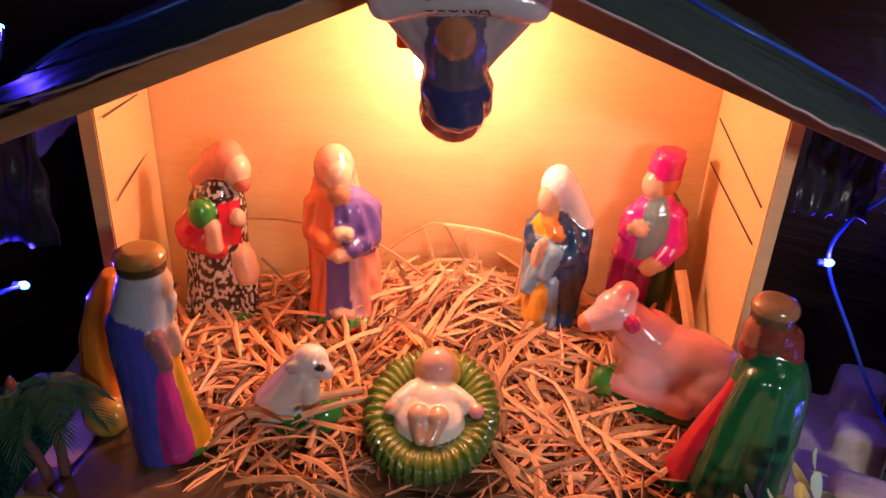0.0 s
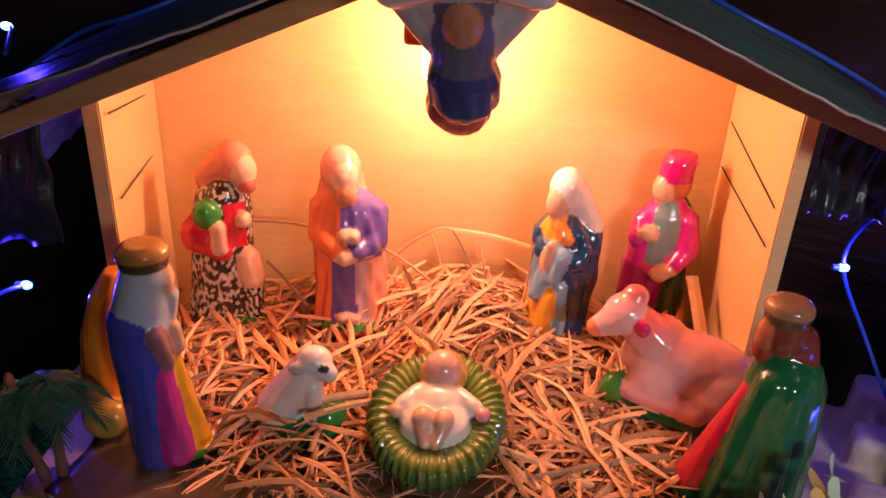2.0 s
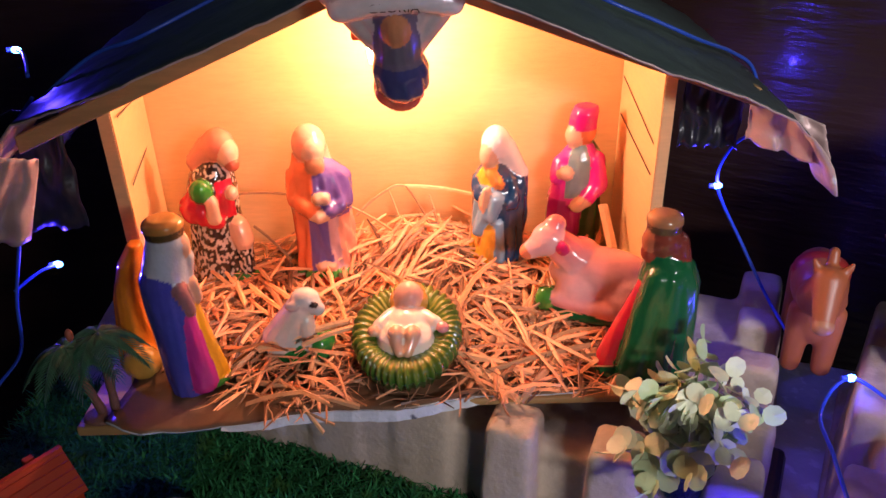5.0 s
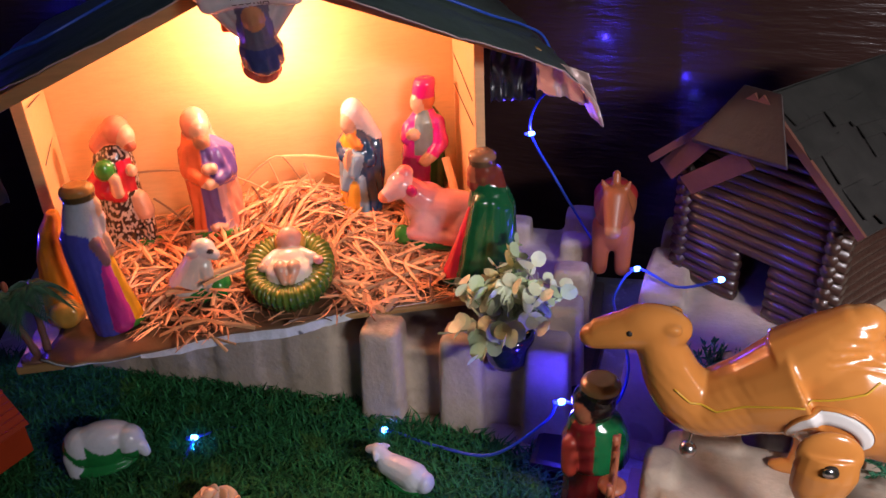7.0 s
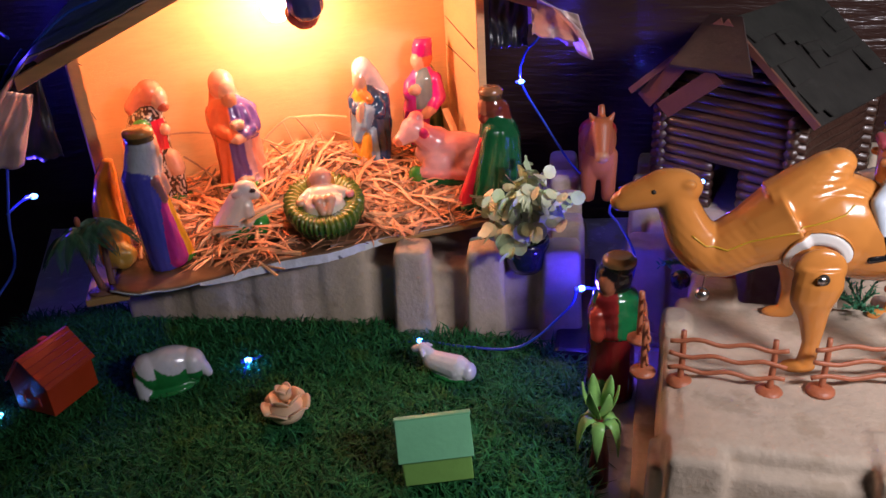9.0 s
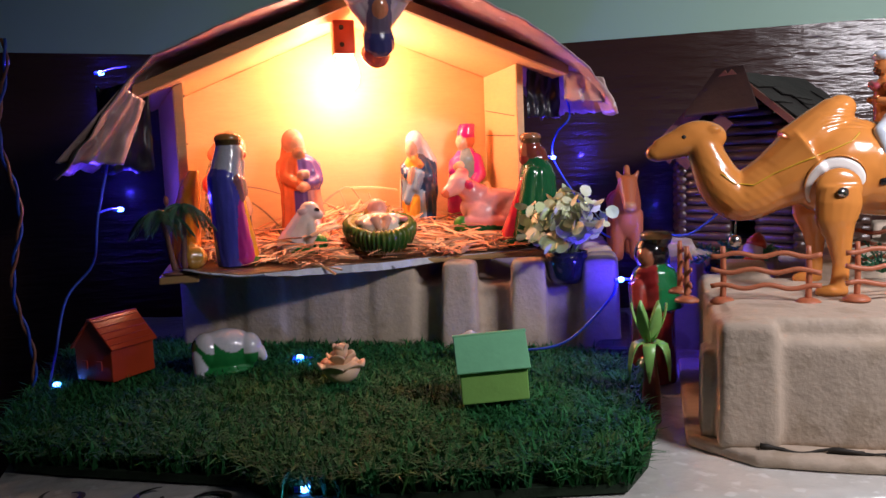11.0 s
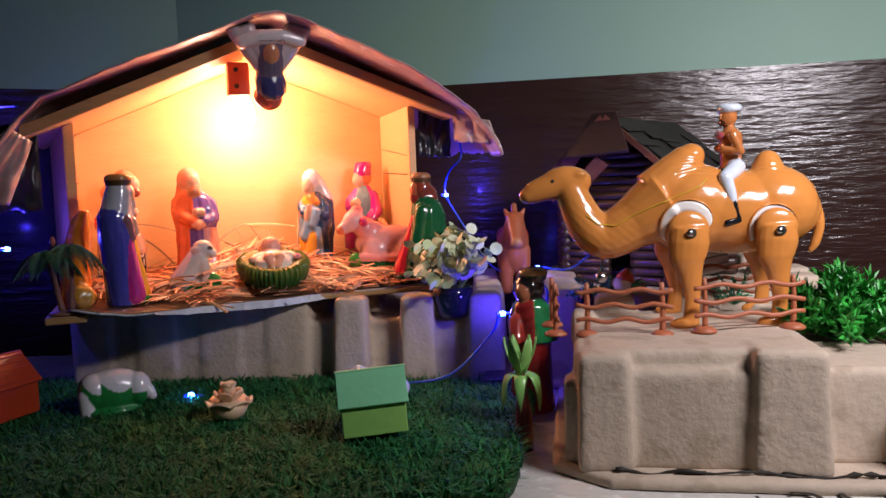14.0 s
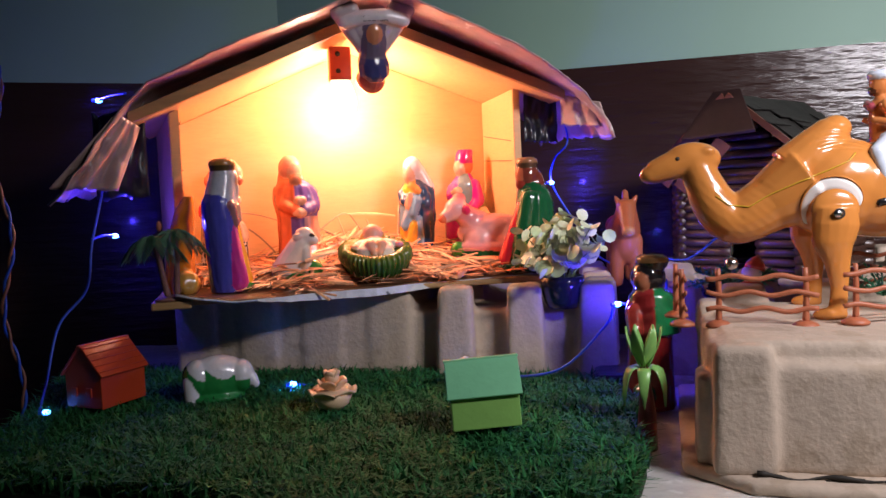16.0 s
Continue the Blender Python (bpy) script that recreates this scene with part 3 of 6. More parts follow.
# ---- the stable ----
stable = empty("toy_stable", Matrix.Translation((-0.04, 0.66, 0.146)), "cream-painted wooden stable with dark grey card roof on pulp tray", "nativity stable")
RIDGE, SL, SR, ZR = -0.02, 0.424, 0.37, 0.531
YF, YB = 0.535, 0.79


def under(x):
    return ZR - (SL * (RIDGE - x) if x < RIDGE else SR * (x - RIDGE))


bm = prism([(-0.326, 0.15), (0.236, 0.15), (0.236, under(0.236) - 0.001), (RIDGE, ZR - 0.001), (-0.326, under(-0.326) - 0.001)], 0.77, 0.782)
world_part("back_wall", bm, CREAM, stable)
for a, b, x in (((-0.289, 0.59), (-0.325, 0.769), -0.014), ((0.221, 0.59), (0.224, 0.769), 0.012)):
    bm = bmesh.new()
    cs = [(a[0], a[1]), (b[0], b[1]), (b[0] + x, b[1]), (a[0] + x, a[1])]
    lo = [bm.verts.new((p[0], p[1], 0.15)) for p in cs]
    hi = [bm.verts.new((p[0], p[1], under(p[0]) - 0.001)) for p in cs]
    bm.faces.new(lo[::-1])
    bm.faces.new(hi)
    for i in range(4):
        j = (i + 1) % 4
        bm.faces.new((lo[i], lo[j], hi[j], hi[i]))
    bmesh.ops.recalc_face_normals(bm, faces=bm.faces)
    bmesh.ops.bevel(bm, geom=bm.edges[:], offset=0.0012, segments=2, affect="EDGES")
    side = world_part("side_wall", bm, CREAM, stable)
    # pencil lines ruled on the inner face
    for z0, z1 in (((0.372, 0.398), (0.316, 0.328)) if x < 0 else ((0.378, 0.358), (0.334, 0.326))):
        inner = 0.0006 if x < 0 else -0.0006
        p0, p1 = Vector((b[0] + inner, b[1] - 0.01, z0)), Vector((a[0] + inner, a[1] + 0.012, z1))
        bm = slab([p0, p1, p1 + Vector((0, 0, 0.0012)), p0 + Vector((0, 0, 0.0012))], (inner, 0, 0))
        world_part("pencil_line", bm, INK, stable)
for x0, x1 in ((-0.352, RIDGE), (RIDGE, 0.288)):
    z0, z1 = under(x0), under(x1)
    bm = slab([(x0, YF + 0.012, z0), (x1, YF + 0.012, z1), (x1, YB, z1), (x0, YB, z0)], (0, 0, 0.01))
    world_part("roof_board", bm, CREAM, stable)
    bm = slab([(x0, YF, z0 - 0.001), (x1, YF, z1 - 0.001), (x1, YF + 0.012, z1 - 0.001), (x0, YF + 0.012, z0 - 0.001)], (0, 0, 0.0165))
    bmesh.ops.bevel(bm, geom=bm.edges[:], offset=0.001, segments=1, affect="EDGES")
    world_part("roof_beam", bm, TIMBER, stable, "yellow-brown timber edge beam")

# the dark card roof covering, crumpled at its ends
ROOFLINE = [(-0.445, 0.298), (-0.43, 0.318), (-0.405, 0.348), (-0.375, 0.388), (-0.345, 0.425), (-0.318, 0.449), (-0.27, 0.466), (-0.2, 0.494), (-0.1, 0.533),
            (-0.045, 0.557), (-0.012, 0.564), (0.03, 0.552), (0.1, 0.524), (0.2, 0.482), (0.26, 0.454), (0.3, 0.432), (0.325, 0.41), (0.338, 0.388), (0.345, 0.366)]


def on_roof(x, y):
    return (x, y, float(np.interp(x, [p[0] for p in ROOFLINE], [p[1] for p in ROOFLINE])) + 0.003)


bm = bmesh.new()
rows = []
dense = []
for (x0, z0), (x1, z1) in zip(ROOFLINE, ROOFLINE[1:]):
    n = max(2, round(math.hypot(x1 - x0, z1 - z0) / 0.008))
    dense += [(x0 + (x1 - x0) * k / n, z0 + (z1 - z0) * k / n) for k in range(n)]
dense.append(ROOFLINE[-1])
NY = 44
for x, z in dense:
    row = []
    for j in range(NY + 1):
        end = max(0.0, (-x - 0.31) / 0.13) if x < 0 else max(0.0, (x - 0.3) / 0.045)
        reach = 0.432 + 0.062 * min(1.0, max(0.0, (abs(x + 0.02) - 0.2) / 0.14))
        y = reach + (0.815 - reach) * j / NY
        q = Vector((x * 30, y * 30, 0))
        crumple = (0.0016 + 0.007 * end) * noise.noise(q) + 0.0012 * noise.noise(q * 3.3)
        frill = 0.0035 * noise.noise(Vector((x * 60, 7.7, 0))) * (1 - j / NY) ** 4
        curl = -0.011 * (1 - j / NY) ** 2
        row.append(bm.verts.new((x + (0.012 * end * noise.noise(q * 1.6 + Vector((3, 1, 2))) if end else 0), y + frill + 0.012 * end * noise.noise(q + Vector((9, 2, 0))), z + crumple + curl)))
    rows.append(row)
for a, b in zip(rows, rows[1:]):
    for j in range(NY):
        bm.faces.new((a[j], b[j], b[j + 1], a[j + 1]))
bmesh.ops.recalc_face_normals(bm, faces=bm.faces)
if sum(f.normal.z for f in bm.faces) < 0:
    bmesh.ops.reverse_faces(bm, faces=bm.faces)
bmesh.ops.transform(bm, matrix=stable.matrix_world.inverted(), verts=bm.verts)
cover = part("roof_cover", mesh_of(bm, "roof_cover", [ROOFCARD, FOILBACK], True), None, stable, "dark grey painted card, brown crumpled wrapping beneath")
s = cover.modifiers.new("thick", "SOLIDIFY")
s.thickness, s.offset, s.material_offset, s.material_offset_rim = 0.0016, -1.0, 1, 1

for x0, x1, z0, z1, y in ((0.243, 0.3, 0.355, 0.432, 0.6), (-0.405, -0.335, 0.29, 0.41, 0.585)):
    bm = bmesh.new()
    rows = []
    for i in range(19):
        rows.append([bm.verts.new((x0 + (x1 - x0) * i / 18, y + 0.009 * noise.noise(Vector((i * 0.35, j * 0.3, x0))), z0 + 0.006 * noise.noise(Vector((i * 0.5, 3, x0))) + (z1 - z0) * j / 14)) for j in range(15)])
    for a, b in zip(rows, rows[1:]):
        for j in range(14):
            bm.faces.new((a[j], b[j], b[j + 1], a[j + 1]))
    flap = world_part("hanging_wrapping", bm, DARKBAG, stable, "crumpled dark wrapping hanging from the eave", True)
    so = flap.modifiers.new("thick", "SOLIDIFY")
    so.thickness = 0.001


def wrapping_fan(corners, seed):
    """A crumpled sheet hung between four corners, pleated from its upper edge."""
    bm = bmesh.new()
    c = [Vector(p) for p in corners]
    rows = []
    for i in range(31):
        u = i / 30
        row = []
        for j in range(19):
            v = j / 18
            p = c[0].lerp(c[1], u).lerp(c[3].lerp(c[2], u), v)
            fold = 0.007 * v * math.sin(u * 15 + seed) + 0.004 * noise.noise(Vector((u * 7, v * 5, seed)))
            row.append(bm.verts.new(p + Vector((0.3 * fold, -fold, 0.004 * v * noise.noise(Vector((u * 9, 1, seed)))))))
        rows.append(row)
    for a, b in zip(rows, rows[1:]):
        for j in range(18):
            bm.faces.new((a[j], b[j], b[j + 1], a[j + 1]))
    flap = world_part("hanging_wrapping", bm, FOILBACK, stable, "crumpled brown wrapping hanging from the eave", True)
    so = flap.modifiers.new("thick", "SOLIDIFY")
    so.thickness = 0.001


wrapping_fan(((-0.36, 0.5, 0.402), (-0.336, 0.535, 0.385), (-0.372, 0.545, 0.3), (-0.45, 0.505, 0.305)), 1.0)
wrapping_fan(((0.284, 0.545, 0.425), (0.336, 0.512, 0.408), (0.347, 0.508, 0.37), (0.292, 0.555, 0.378)), 4.0)

# floor board with its torn white front edge, and the yellow batten below
bm = bmesh.new()
front_edge = []
for k in range(61):
    x = -0.297 + 0.512 * k / 60
    y = 0.447 + 0.05 * k / 60 + 0.004 * math.sin(k * 0.35) + 0.002 * noise.noise(Vector((k * 0.6, 0, 0)))
    if k < 12:
        y -= 0.0022 * (12 - k) * (1 if k > 3 else k / 4)
    front_edge.append((x, y))
rows = []
for x, y in front_edge:
    u = (x + 0.297) / 0.512
    rows.append([bm.verts.new((x, y + (0.775 - y) * (j / 16) ** 1.5, 0.1535 - 0.006 * max(0, 1 - j / 2.5) * (1.1 - u) + 0.016 * max(0, 1 - u * 7) * max(0, 1 - j / 5) + 0.0012 * noise.noise(Vector((x * 25, j * 0.5, 0))))) for j in range(17)])
for a, b in zip(rows, rows[1:]):
    for j in range(16):
        bm.faces.new((a[j], b[j], b[j + 1], a[j + 1]))
bmesh.ops.transform(bm, matrix=stable.matrix_world.inverted(), verts=bm.verts)
bmesh.ops.recalc_face_normals(bm, faces=bm.faces)
if sum(f.normal.z for f in bm.faces) < 0:
    bmesh.ops.reverse_faces(bm, faces=bm.faces)
fl = part("floor_sheet", mesh_of(bm, "floor_sheet", [FLOORBROWN, WHITE_EDGE], True), None, stable, "glossy brown floor sheet curling at the front")
s = fl.modifiers.new("thick", "SOLIDIFY")
s.thickness, s.offset, s.material_offset_rim = 0.003, -1.0, 1
bm = bmesh.new()
edge = [(x, y) for x, y in front_edge if -0.2 < x < 0.09]
up = [[], []]
for i, (x, y) in enumerate(edge):
    w = 0.0105 * math.sin(math.pi * (i + 0.6) / (len(edge) + 0.4)) ** 0.5 + 0.0012 * noise.noise(Vector((i * 0.9, 5, 0)))
    u = (x + 0.297) / 0.512
    up[0].append(bm.verts.new((x, y - 0.0015, 0.1475 + 0.005 * u)))
    up[1].append(bm.verts.new((x, y - 0.0045, 0.1475 + 0.005 * u - abs(w))))
for i in range(len(edge) - 1):
    bm.faces.new((up[0][i], up[1][i], up[1][i + 1], up[0][i + 1]))
torn = world_part("torn_edge", bm, WHITE_EDGE, stable, "torn white card edge")
s = torn.modifiers.new("thick", "SOLIDIFY")
s.thickness = 0.0012
world_part("batten", box(0.56, 0.3, 0.008, 0.002, (-0.042, 0.63, 0.1425)), TIMBER, stable)
world_part("batten", box(0.05, 0.16, 0.01, 0.002, (-0.303, 0.53, 0.1425)), TIMBER, stable)

# bulb and its holder
holder = empty("lamp_holder", Matrix.Translation((-0.042, 0.632, 0.46)), "orange plastic lamp holder with a glowing warm bulb under the roof", "lamp")
part("bracket", box(0.034, 0.03, 0.052, 0.003, (-0.006, 0.0, 0.0)), HOLDER, holder)
part("socket", tube([(-0.004, 0.012, 0.034), (0.002, 0.04, 0.036), (0.005, 0.056, 0.03), (0.005, 0.058, 0.016)], 0.009, 12), HOLDER, holder, "bulb socket", True)
for z in (0.014, 0.04):
    part("screw", ball(0.004, (-0.01, -0.0155, z), (1, 0.5, 1)), HOLE, holder)
bm = lathe([(0.008, 0.03), (0.011, 0.02), (0.017, 0.006), (0.021, -0.012), (0.019, -0.026), (0.011, -0.036), (0.002, -0.039)], 20)
glow = part("bulb", bm, BULBM, holder, "lit clear bulb", True)
glow.location = (0.005, 0.058, -0.012)
glow.visible_shadow = False


# ---- figures in the stable ----
SKIN = (0.72, 0.4, 0.26)
OR, PU, GRN, RED = (0.78, 0.15, 0.05), (0.13, 0.07, 0.27), (0.05, 0.22, 0.03), (0.62, 0.015, 0.035)
SALMON = (0.8, 0.3, 0.2)


def cloak_paint(a, z):
    if z > 0.072:
        return PU if -105 < a < 40 else OR
    return PU if -121 < a < -74 else (0.6, 0.32, 0.34) if -74 <= a < -52 else OR if a < -121 or a > 90 else SALMON


statue("robed_man_statue", [
    ("l", [(0.0, 0.03, 0.026, 0.004, -0.003), (0.007, 0.033, 0.03, 0.004, -0.003), (0.014, 0.029, 0.026, 0.004, -0.003)], lambda a, z: (0.75, 0.08, 0.03) if z < 0.0085 else GRN),
    ("l", [(0.01, 0.0315, 0.026, 0.003, 0), (0.04, 0.0285, 0.023, 0.002, 0), (0.072, 0.028, 0.022, 0.0005, 0), (0.1, 0.0315, 0.023, 0, 0.001), (0.115, 0.0295, 0.021, -0.001, 0.002), (0.124, 0.022, 0.017, -0.003, 0.002), (0.13, 0.013, 0.014, -0.004, 0.002)], cloak_paint),
    ("c", (0.021, 0, 0.108), (0.021, -0.012, 0.086), 0.0105, 0.0095, PU), ("c", (0.021, -0.012, 0.086), (0.007, -0.0245, 0.08), 0.0095, 0.008, PU),
    ("c", (-0.021, 0, 0.108), (-0.02, -0.012, 0.09), 0.0105, 0.0095, OR), ("c", (-0.02, -0.012, 0.09), (-0.007, -0.024, 0.08), 0.0095, 0.008, OR),
    ("e", (-0.001, -0.027, 0.0775), (0.0115, 0.007, 0.0075), SKIN), ("e", (0.001, -0.025, 0.0955), (0.0085, 0.007, 0.006), SKIN),
    ("e", (-0.006, 0.002, 0.145), (0.0165, 0.018, 0.021), SALMON), ("e", (-0.003, -0.007, 0.141), (0.012, 0.0125, 0.0165), SKIN),
    ("c", (-0.013, 0.005, 0.142), (-0.017, 0.004, 0.12), 0.0085, 0.009, OR), ("c", (0.002, 0.008, 0.142), (0.005, 0.006, 0.124), 0.009, 0.0095, SALMON),
    ("e", (-0.002, -0.0145, 0.1275), (0.0085, 0.0075, 0.0095), (0.5, 0.19, 0.1)),
    ("e", (0.0, -0.024, 0.02), (0.0095, 0.008, 0.0045), SKIN),
], pose(-0.121, 0.69, 0.172, -3, 0, 8) @ Matrix.Diagonal((1.17, 1.1, 1.09, 1)), "painted clay figure in orange cloak and purple robe, standing in straw", "statue", folds=0.12)

BRN, SPK = (0.05, 0.022, 0.012), (0.66, 0.52, 0.42)
statue("shepherd_statue", [
    ("l", [(0.0, 0.031, 0.027, -0.004, 0), (0.03, 0.029, 0.025, -0.003, 0), (0.06, 0.027, 0.023, -0.002, 0), (0.078, 0.025, 0.022, -0.003, 0)], BRN),
    ("l", [(0.072, 0.025, 0.022, -0.002, 0), (0.1, 0.025, 0.022, -0.001, 0), (0.116, 0.021, 0.019, 0.001, 0), (0.128, 0.012, 0.013, 0.005, 0)], lambda a, z: RED if -75 < a < -25 and z < 0.112 else BRN),
    ("c", (-0.011, -0.012, 0.098), (-0.017, -0.014, 0.084), 0.0125, 0.016, RED), ("c", (-0.017, -0.015, 0.081), (0.004, -0.023, 0.071), 0.014, 0.0075, RED),
    ("e", (-0.007, -0.0235, 0.105), (0.0115, 0.0095, 0.0125), (0.04, 0.24, 0.03)), ("c", (0.002, -0.0265, 0.094), (0.003, -0.027, 0.077), 0.0065, 0.0065, SKIN), ("e", (0.021, -0.016, 0.098), (0.0065, 0.007, 0.0075), SKIN),
    ("e", (0.011, 0.001, 0.142), (0.0165, 0.0165, 0.0175), (0.74, 0.22, 0.13)), ("e", (0.02, -0.005, 0.136), (0.0115, 0.0125, 0.0145), SKIN), ("c", (0.004, 0.003, 0.14), (-0.011, 0.003, 0.126), 0.0145, 0.0115, (0.74, 0.22, 0.13)),
    ("e", (0.024, -0.01, 0.126), (0.0075, 0.008, 0.0075), (0.5, 0.11, 0.06)),
    ("c", (0.02, -0.01, 0.06), (0.025, -0.016, 0.045), 0.0115, 0.0105, SKIN), ("c", (0.025, -0.016, 0.038), (0.025, -0.016, 0.012), 0.009, 0.009, (0.02, 0.012, 0.01)), ("e", (0.022, -0.014, 0.006), (0.018, 0.014, 0.009), GRN),
], pose(-0.24, 0.695, 0.171, 0, 0, 4) @ Matrix.Scale(1.13, 4), "painted clay shepherd in red shirt and speckled brown fleece", "statue", voxel=0.0013, folds=0.05, speckle=(0.004, 0.128, SPK))

BLU, YEL, LBL, VEIL = (0.015, 0.05, 0.13), (0.8, 0.34, 0.03), (0.22, 0.36, 0.5), (0.8, 0.68, 0.66)


def gown_paint(a, z):
    if abs((a + 122 + 180) % 360 - 180) > 36:
        return BLU
    return YEL if z < 0.04 or z > 0.088 else LBL


statue("veiled_woman_statue", [
    ("l", [(0.0, 0.026, 0.024, -0.003, 0), (0.012, 0.0265, 0.024, -0.003, 0), (0.05, 0.0265, 0.022, 0.0, 0), (0.08, 0.0265, 0.0215, 0.001, 0.001), (0.094, 0.024, 0.02, 0.001, 0.002), (0.106, 0.013, 0.013, -0.002, 0.002)], gown_paint),
    ("e", (-0.014, -0.012, 0.006), (0.022, 0.018, 0.008), GRN), ("e", (-0.006, -0.022, 0.002), (0.014, 0.01, 0.005), RED),
    ("c", (0.018, -0.002, 0.088), (0.012, -0.016, 0.072), 0.0105, 0.009, BLU), ("c", (-0.02, -0.002, 0.088), (-0.017, -0.014, 0.076), 0.008, 0.007, BLU),
    ("c", (-0.012, -0.022, 0.068), (-0.009, -0.024, 0.086), 0.0055, 0.004, SKIN), ("c", (0.0, -0.021, 0.076), (-0.006, -0.0235, 0.058), 0.0075, 0.0065, LBL), ("c", (-0.013, -0.0205, 0.06), (-0.018, -0.0185, 0.042), 0.006, 0.008, LBL),
    ("c", (-0.005, -0.0225, 0.042), (-0.012, -0.0245, 0.012), 0.006, 0.0085, YEL), ("c", (0.003, -0.022, 0.05), (0.004, -0.0225, 0.008), 0.004, 0.005, LBL),
    ("e", (-0.004, 0.001, 0.1245), (0.0145, 0.016, 0.0175), VEIL), ("c", (0.003, 0.003, 0.12), (0.0195, 0.0, 0.096), 0.0125, 0.0085, VEIL), ("c", (0.0, 0.009, 0.118), (0.006, 0.01, 0.096), 0.012, 0.011, VEIL),
    ("e", (-0.0095, -0.0085, 0.115), (0.0092, 0.0095, 0.014), SKIN), ("c", (-0.006, -0.013, 0.099), (0.002, -0.0175, 0.09), 0.006, 0.005, (0.8, 0.24, 0.05)),
], pose(0.08, 0.7, 0.18, 0, 0, -12) @ Matrix.Scale(1.16, 4), "painted clay woman in white veil and dark blue cloak, hands folded", "statue", folds=0.11)

MAG, VEST = (0.7, 0.02, 0.3), (0.2, 0.27, 0.28)
statue("young_shepherd_statue", [
    ("l", [(0.006, 0.019, 0.019, -0.011, 0), (0.05, 0.02, 0.019, -0.009, 0), (0.062, 0.021, 0.02, -0.007, 0)], lambda a, z: (0.42, 0.012, 0.15)),
    ("l", [(0.058, 0.022, 0.02, -0.006, 0), (0.09, 0.024, 0.02, 0.001, 0), (0.11, 0.022, 0.018, 0.004, 0), (0.124, 0.012, 0.012, 0.005, 0)], lambda a, z: VEST if -112 < a < -40 and z > 0.066 else MAG),
    ("l", [(0.0, 0.02, 0.017, 0.012, 0.012), (0.06, 0.018, 0.014, 0.012, 0.011), (0.11, 0.019, 0.012, 0.009, 0.011), (0.126, 0.01, 0.008, 0.008, 0.008)], (0.02, 0.09, 0.025)),
    ("c", (0.022, -0.002, 0.106), (0.0265, -0.008, 0.082), 0.0115, 0.0115, MAG), ("c", (0.0265, -0.009, 0.08), (0.017, -0.018, 0.068), 0.0105, 0.0085, MAG), ("c", (0.015, -0.02, 0.065), (0.006, -0.022, 0.058), 0.008, 0.007, SKIN),
    ("c", (-0.015, -0.004, 0.102), (-0.018, -0.014, 0.088), 0.009, 0.008, MAG), ("e", (-0.008, -0.021, 0.096), (0.0085, 0.006, 0.0075), SKIN),
    ("e", (0.006, 0.001, 0.138), (0.0155, 0.0155, 0.016), (0.72, 0.16, 0.06)), ("e", (-0.001, -0.006, 0.135), (0.011, 0.0115, 0.014), SKIN),
    ("l", [(0.143, 0.0155, 0.016, 0.006, 0), (0.15, 0.0152, 0.0155, 0.006, 0), (0.16, 0.0148, 0.0145, 0.008, 0.001), (0.166, 0.0125, 0.012, 0.009, 0.002)], (0.62, 0.012, 0.17)),
    ("c", (-0.016, -0.01, 0.006), (-0.02, -0.02, 0.005), 0.009, 0.007, (0.02, 0.01, 0.01)), ("c", (0.0, -0.008, 0.006), (-0.002, -0.02, 0.005), 0.009, 0.007, (0.02, 0.01, 0.01)),
], pose(0.169, 0.732, 0.179, 0, 0, -14) @ Matrix.Scale(1.06, 4), "painted clay shepherd in bright pink robe and grey vest", "statue", folds=0.05)

KBL, GOLD = (0.07, 0.07, 0.42), (0.42, 0.19, 0.045)


def crown(z, r, tone=GOLD, dark=(0.1, 0.055, 0.02)):
    return [("l", [(z - 0.002, r * 0.92, r * 0.92, 0.005, 0), (z + 0.006, r, r, 0.005, 0)], dark), ("l", [(z + 0.005, r * 1.03, r * 1.03, 0.005, 0), (z + 0.0105, r * 0.99, r * 0.99, 0.005, 0), (z + 0.0145, r * 0.68, r * 0.68, 0.005, 0)], tone)]


statue("king_statue", [
    ("l", [(0.0, 0.021, 0.024, 0.001, 0), (0.06, 0.0225, 0.025, -0.001, 0), (0.1, 0.023, 0.025, -0.003, 0), (0.124, 0.022, 0.023, -0.004, 0), (0.138, 0.018, 0.019, -0.001, 0), (0.146, 0.012, 0.012, 0.002, 0)], lambda a, z: (0.3, 0.16, 0.2) if -48 < a < -20 and z > 0.095 else KBL),
    ("c", (0.004, -0.012, 0.092), (0.012, -0.015, 0.012), 0.011, 0.0145, (0.5, 0.03, 0.26)), ("c", (0.012, -0.004, 0.092), (0.024, -0.006, 0.012), 0.0105, 0.0145, (0.76, 0.36, 0.02)),
    ("c", (0.006, -0.017, 0.118), (0.012, -0.017, 0.094), 0.0085, 0.0065, (0.3, 0.13, 0.14)), ("c", (0.018, -0.006, 0.116), (0.021, -0.006, 0.1), 0.0075, 0.0065, SKIN),
    ("e", (0.005, 0, 0.156), (0.0185, 0.0185, 0.019), (0.5, 0.52, 0.58)), ("l", [(0.12, 0.0225, 0.023, -0.003, 0), (0.134, 0.021, 0.021, 0.0, 0), (0.156, 0.0185, 0.0185, 0.004, 0)], (0.5, 0.52, 0.6)),
    ("e", (0.0165, -0.003, 0.154), (0.009, 0.011, 0.0145), SKIN), ("c", (0.019, -0.003, 0.142), (0.017, -0.003, 0.126), 0.008, 0.007, (0.55, 0.5, 0.5)),
    ("e", (0.02, -0.006, 0.007), (0.02, 0.018, 0.009), GRN),
] + crown(0.168, 0.0182), pose(-0.236, 0.508, 0.1555, 0, 0, 22), "painted clay king in blue robe, white headcloth and gold crown", "statue", folds=0.03)

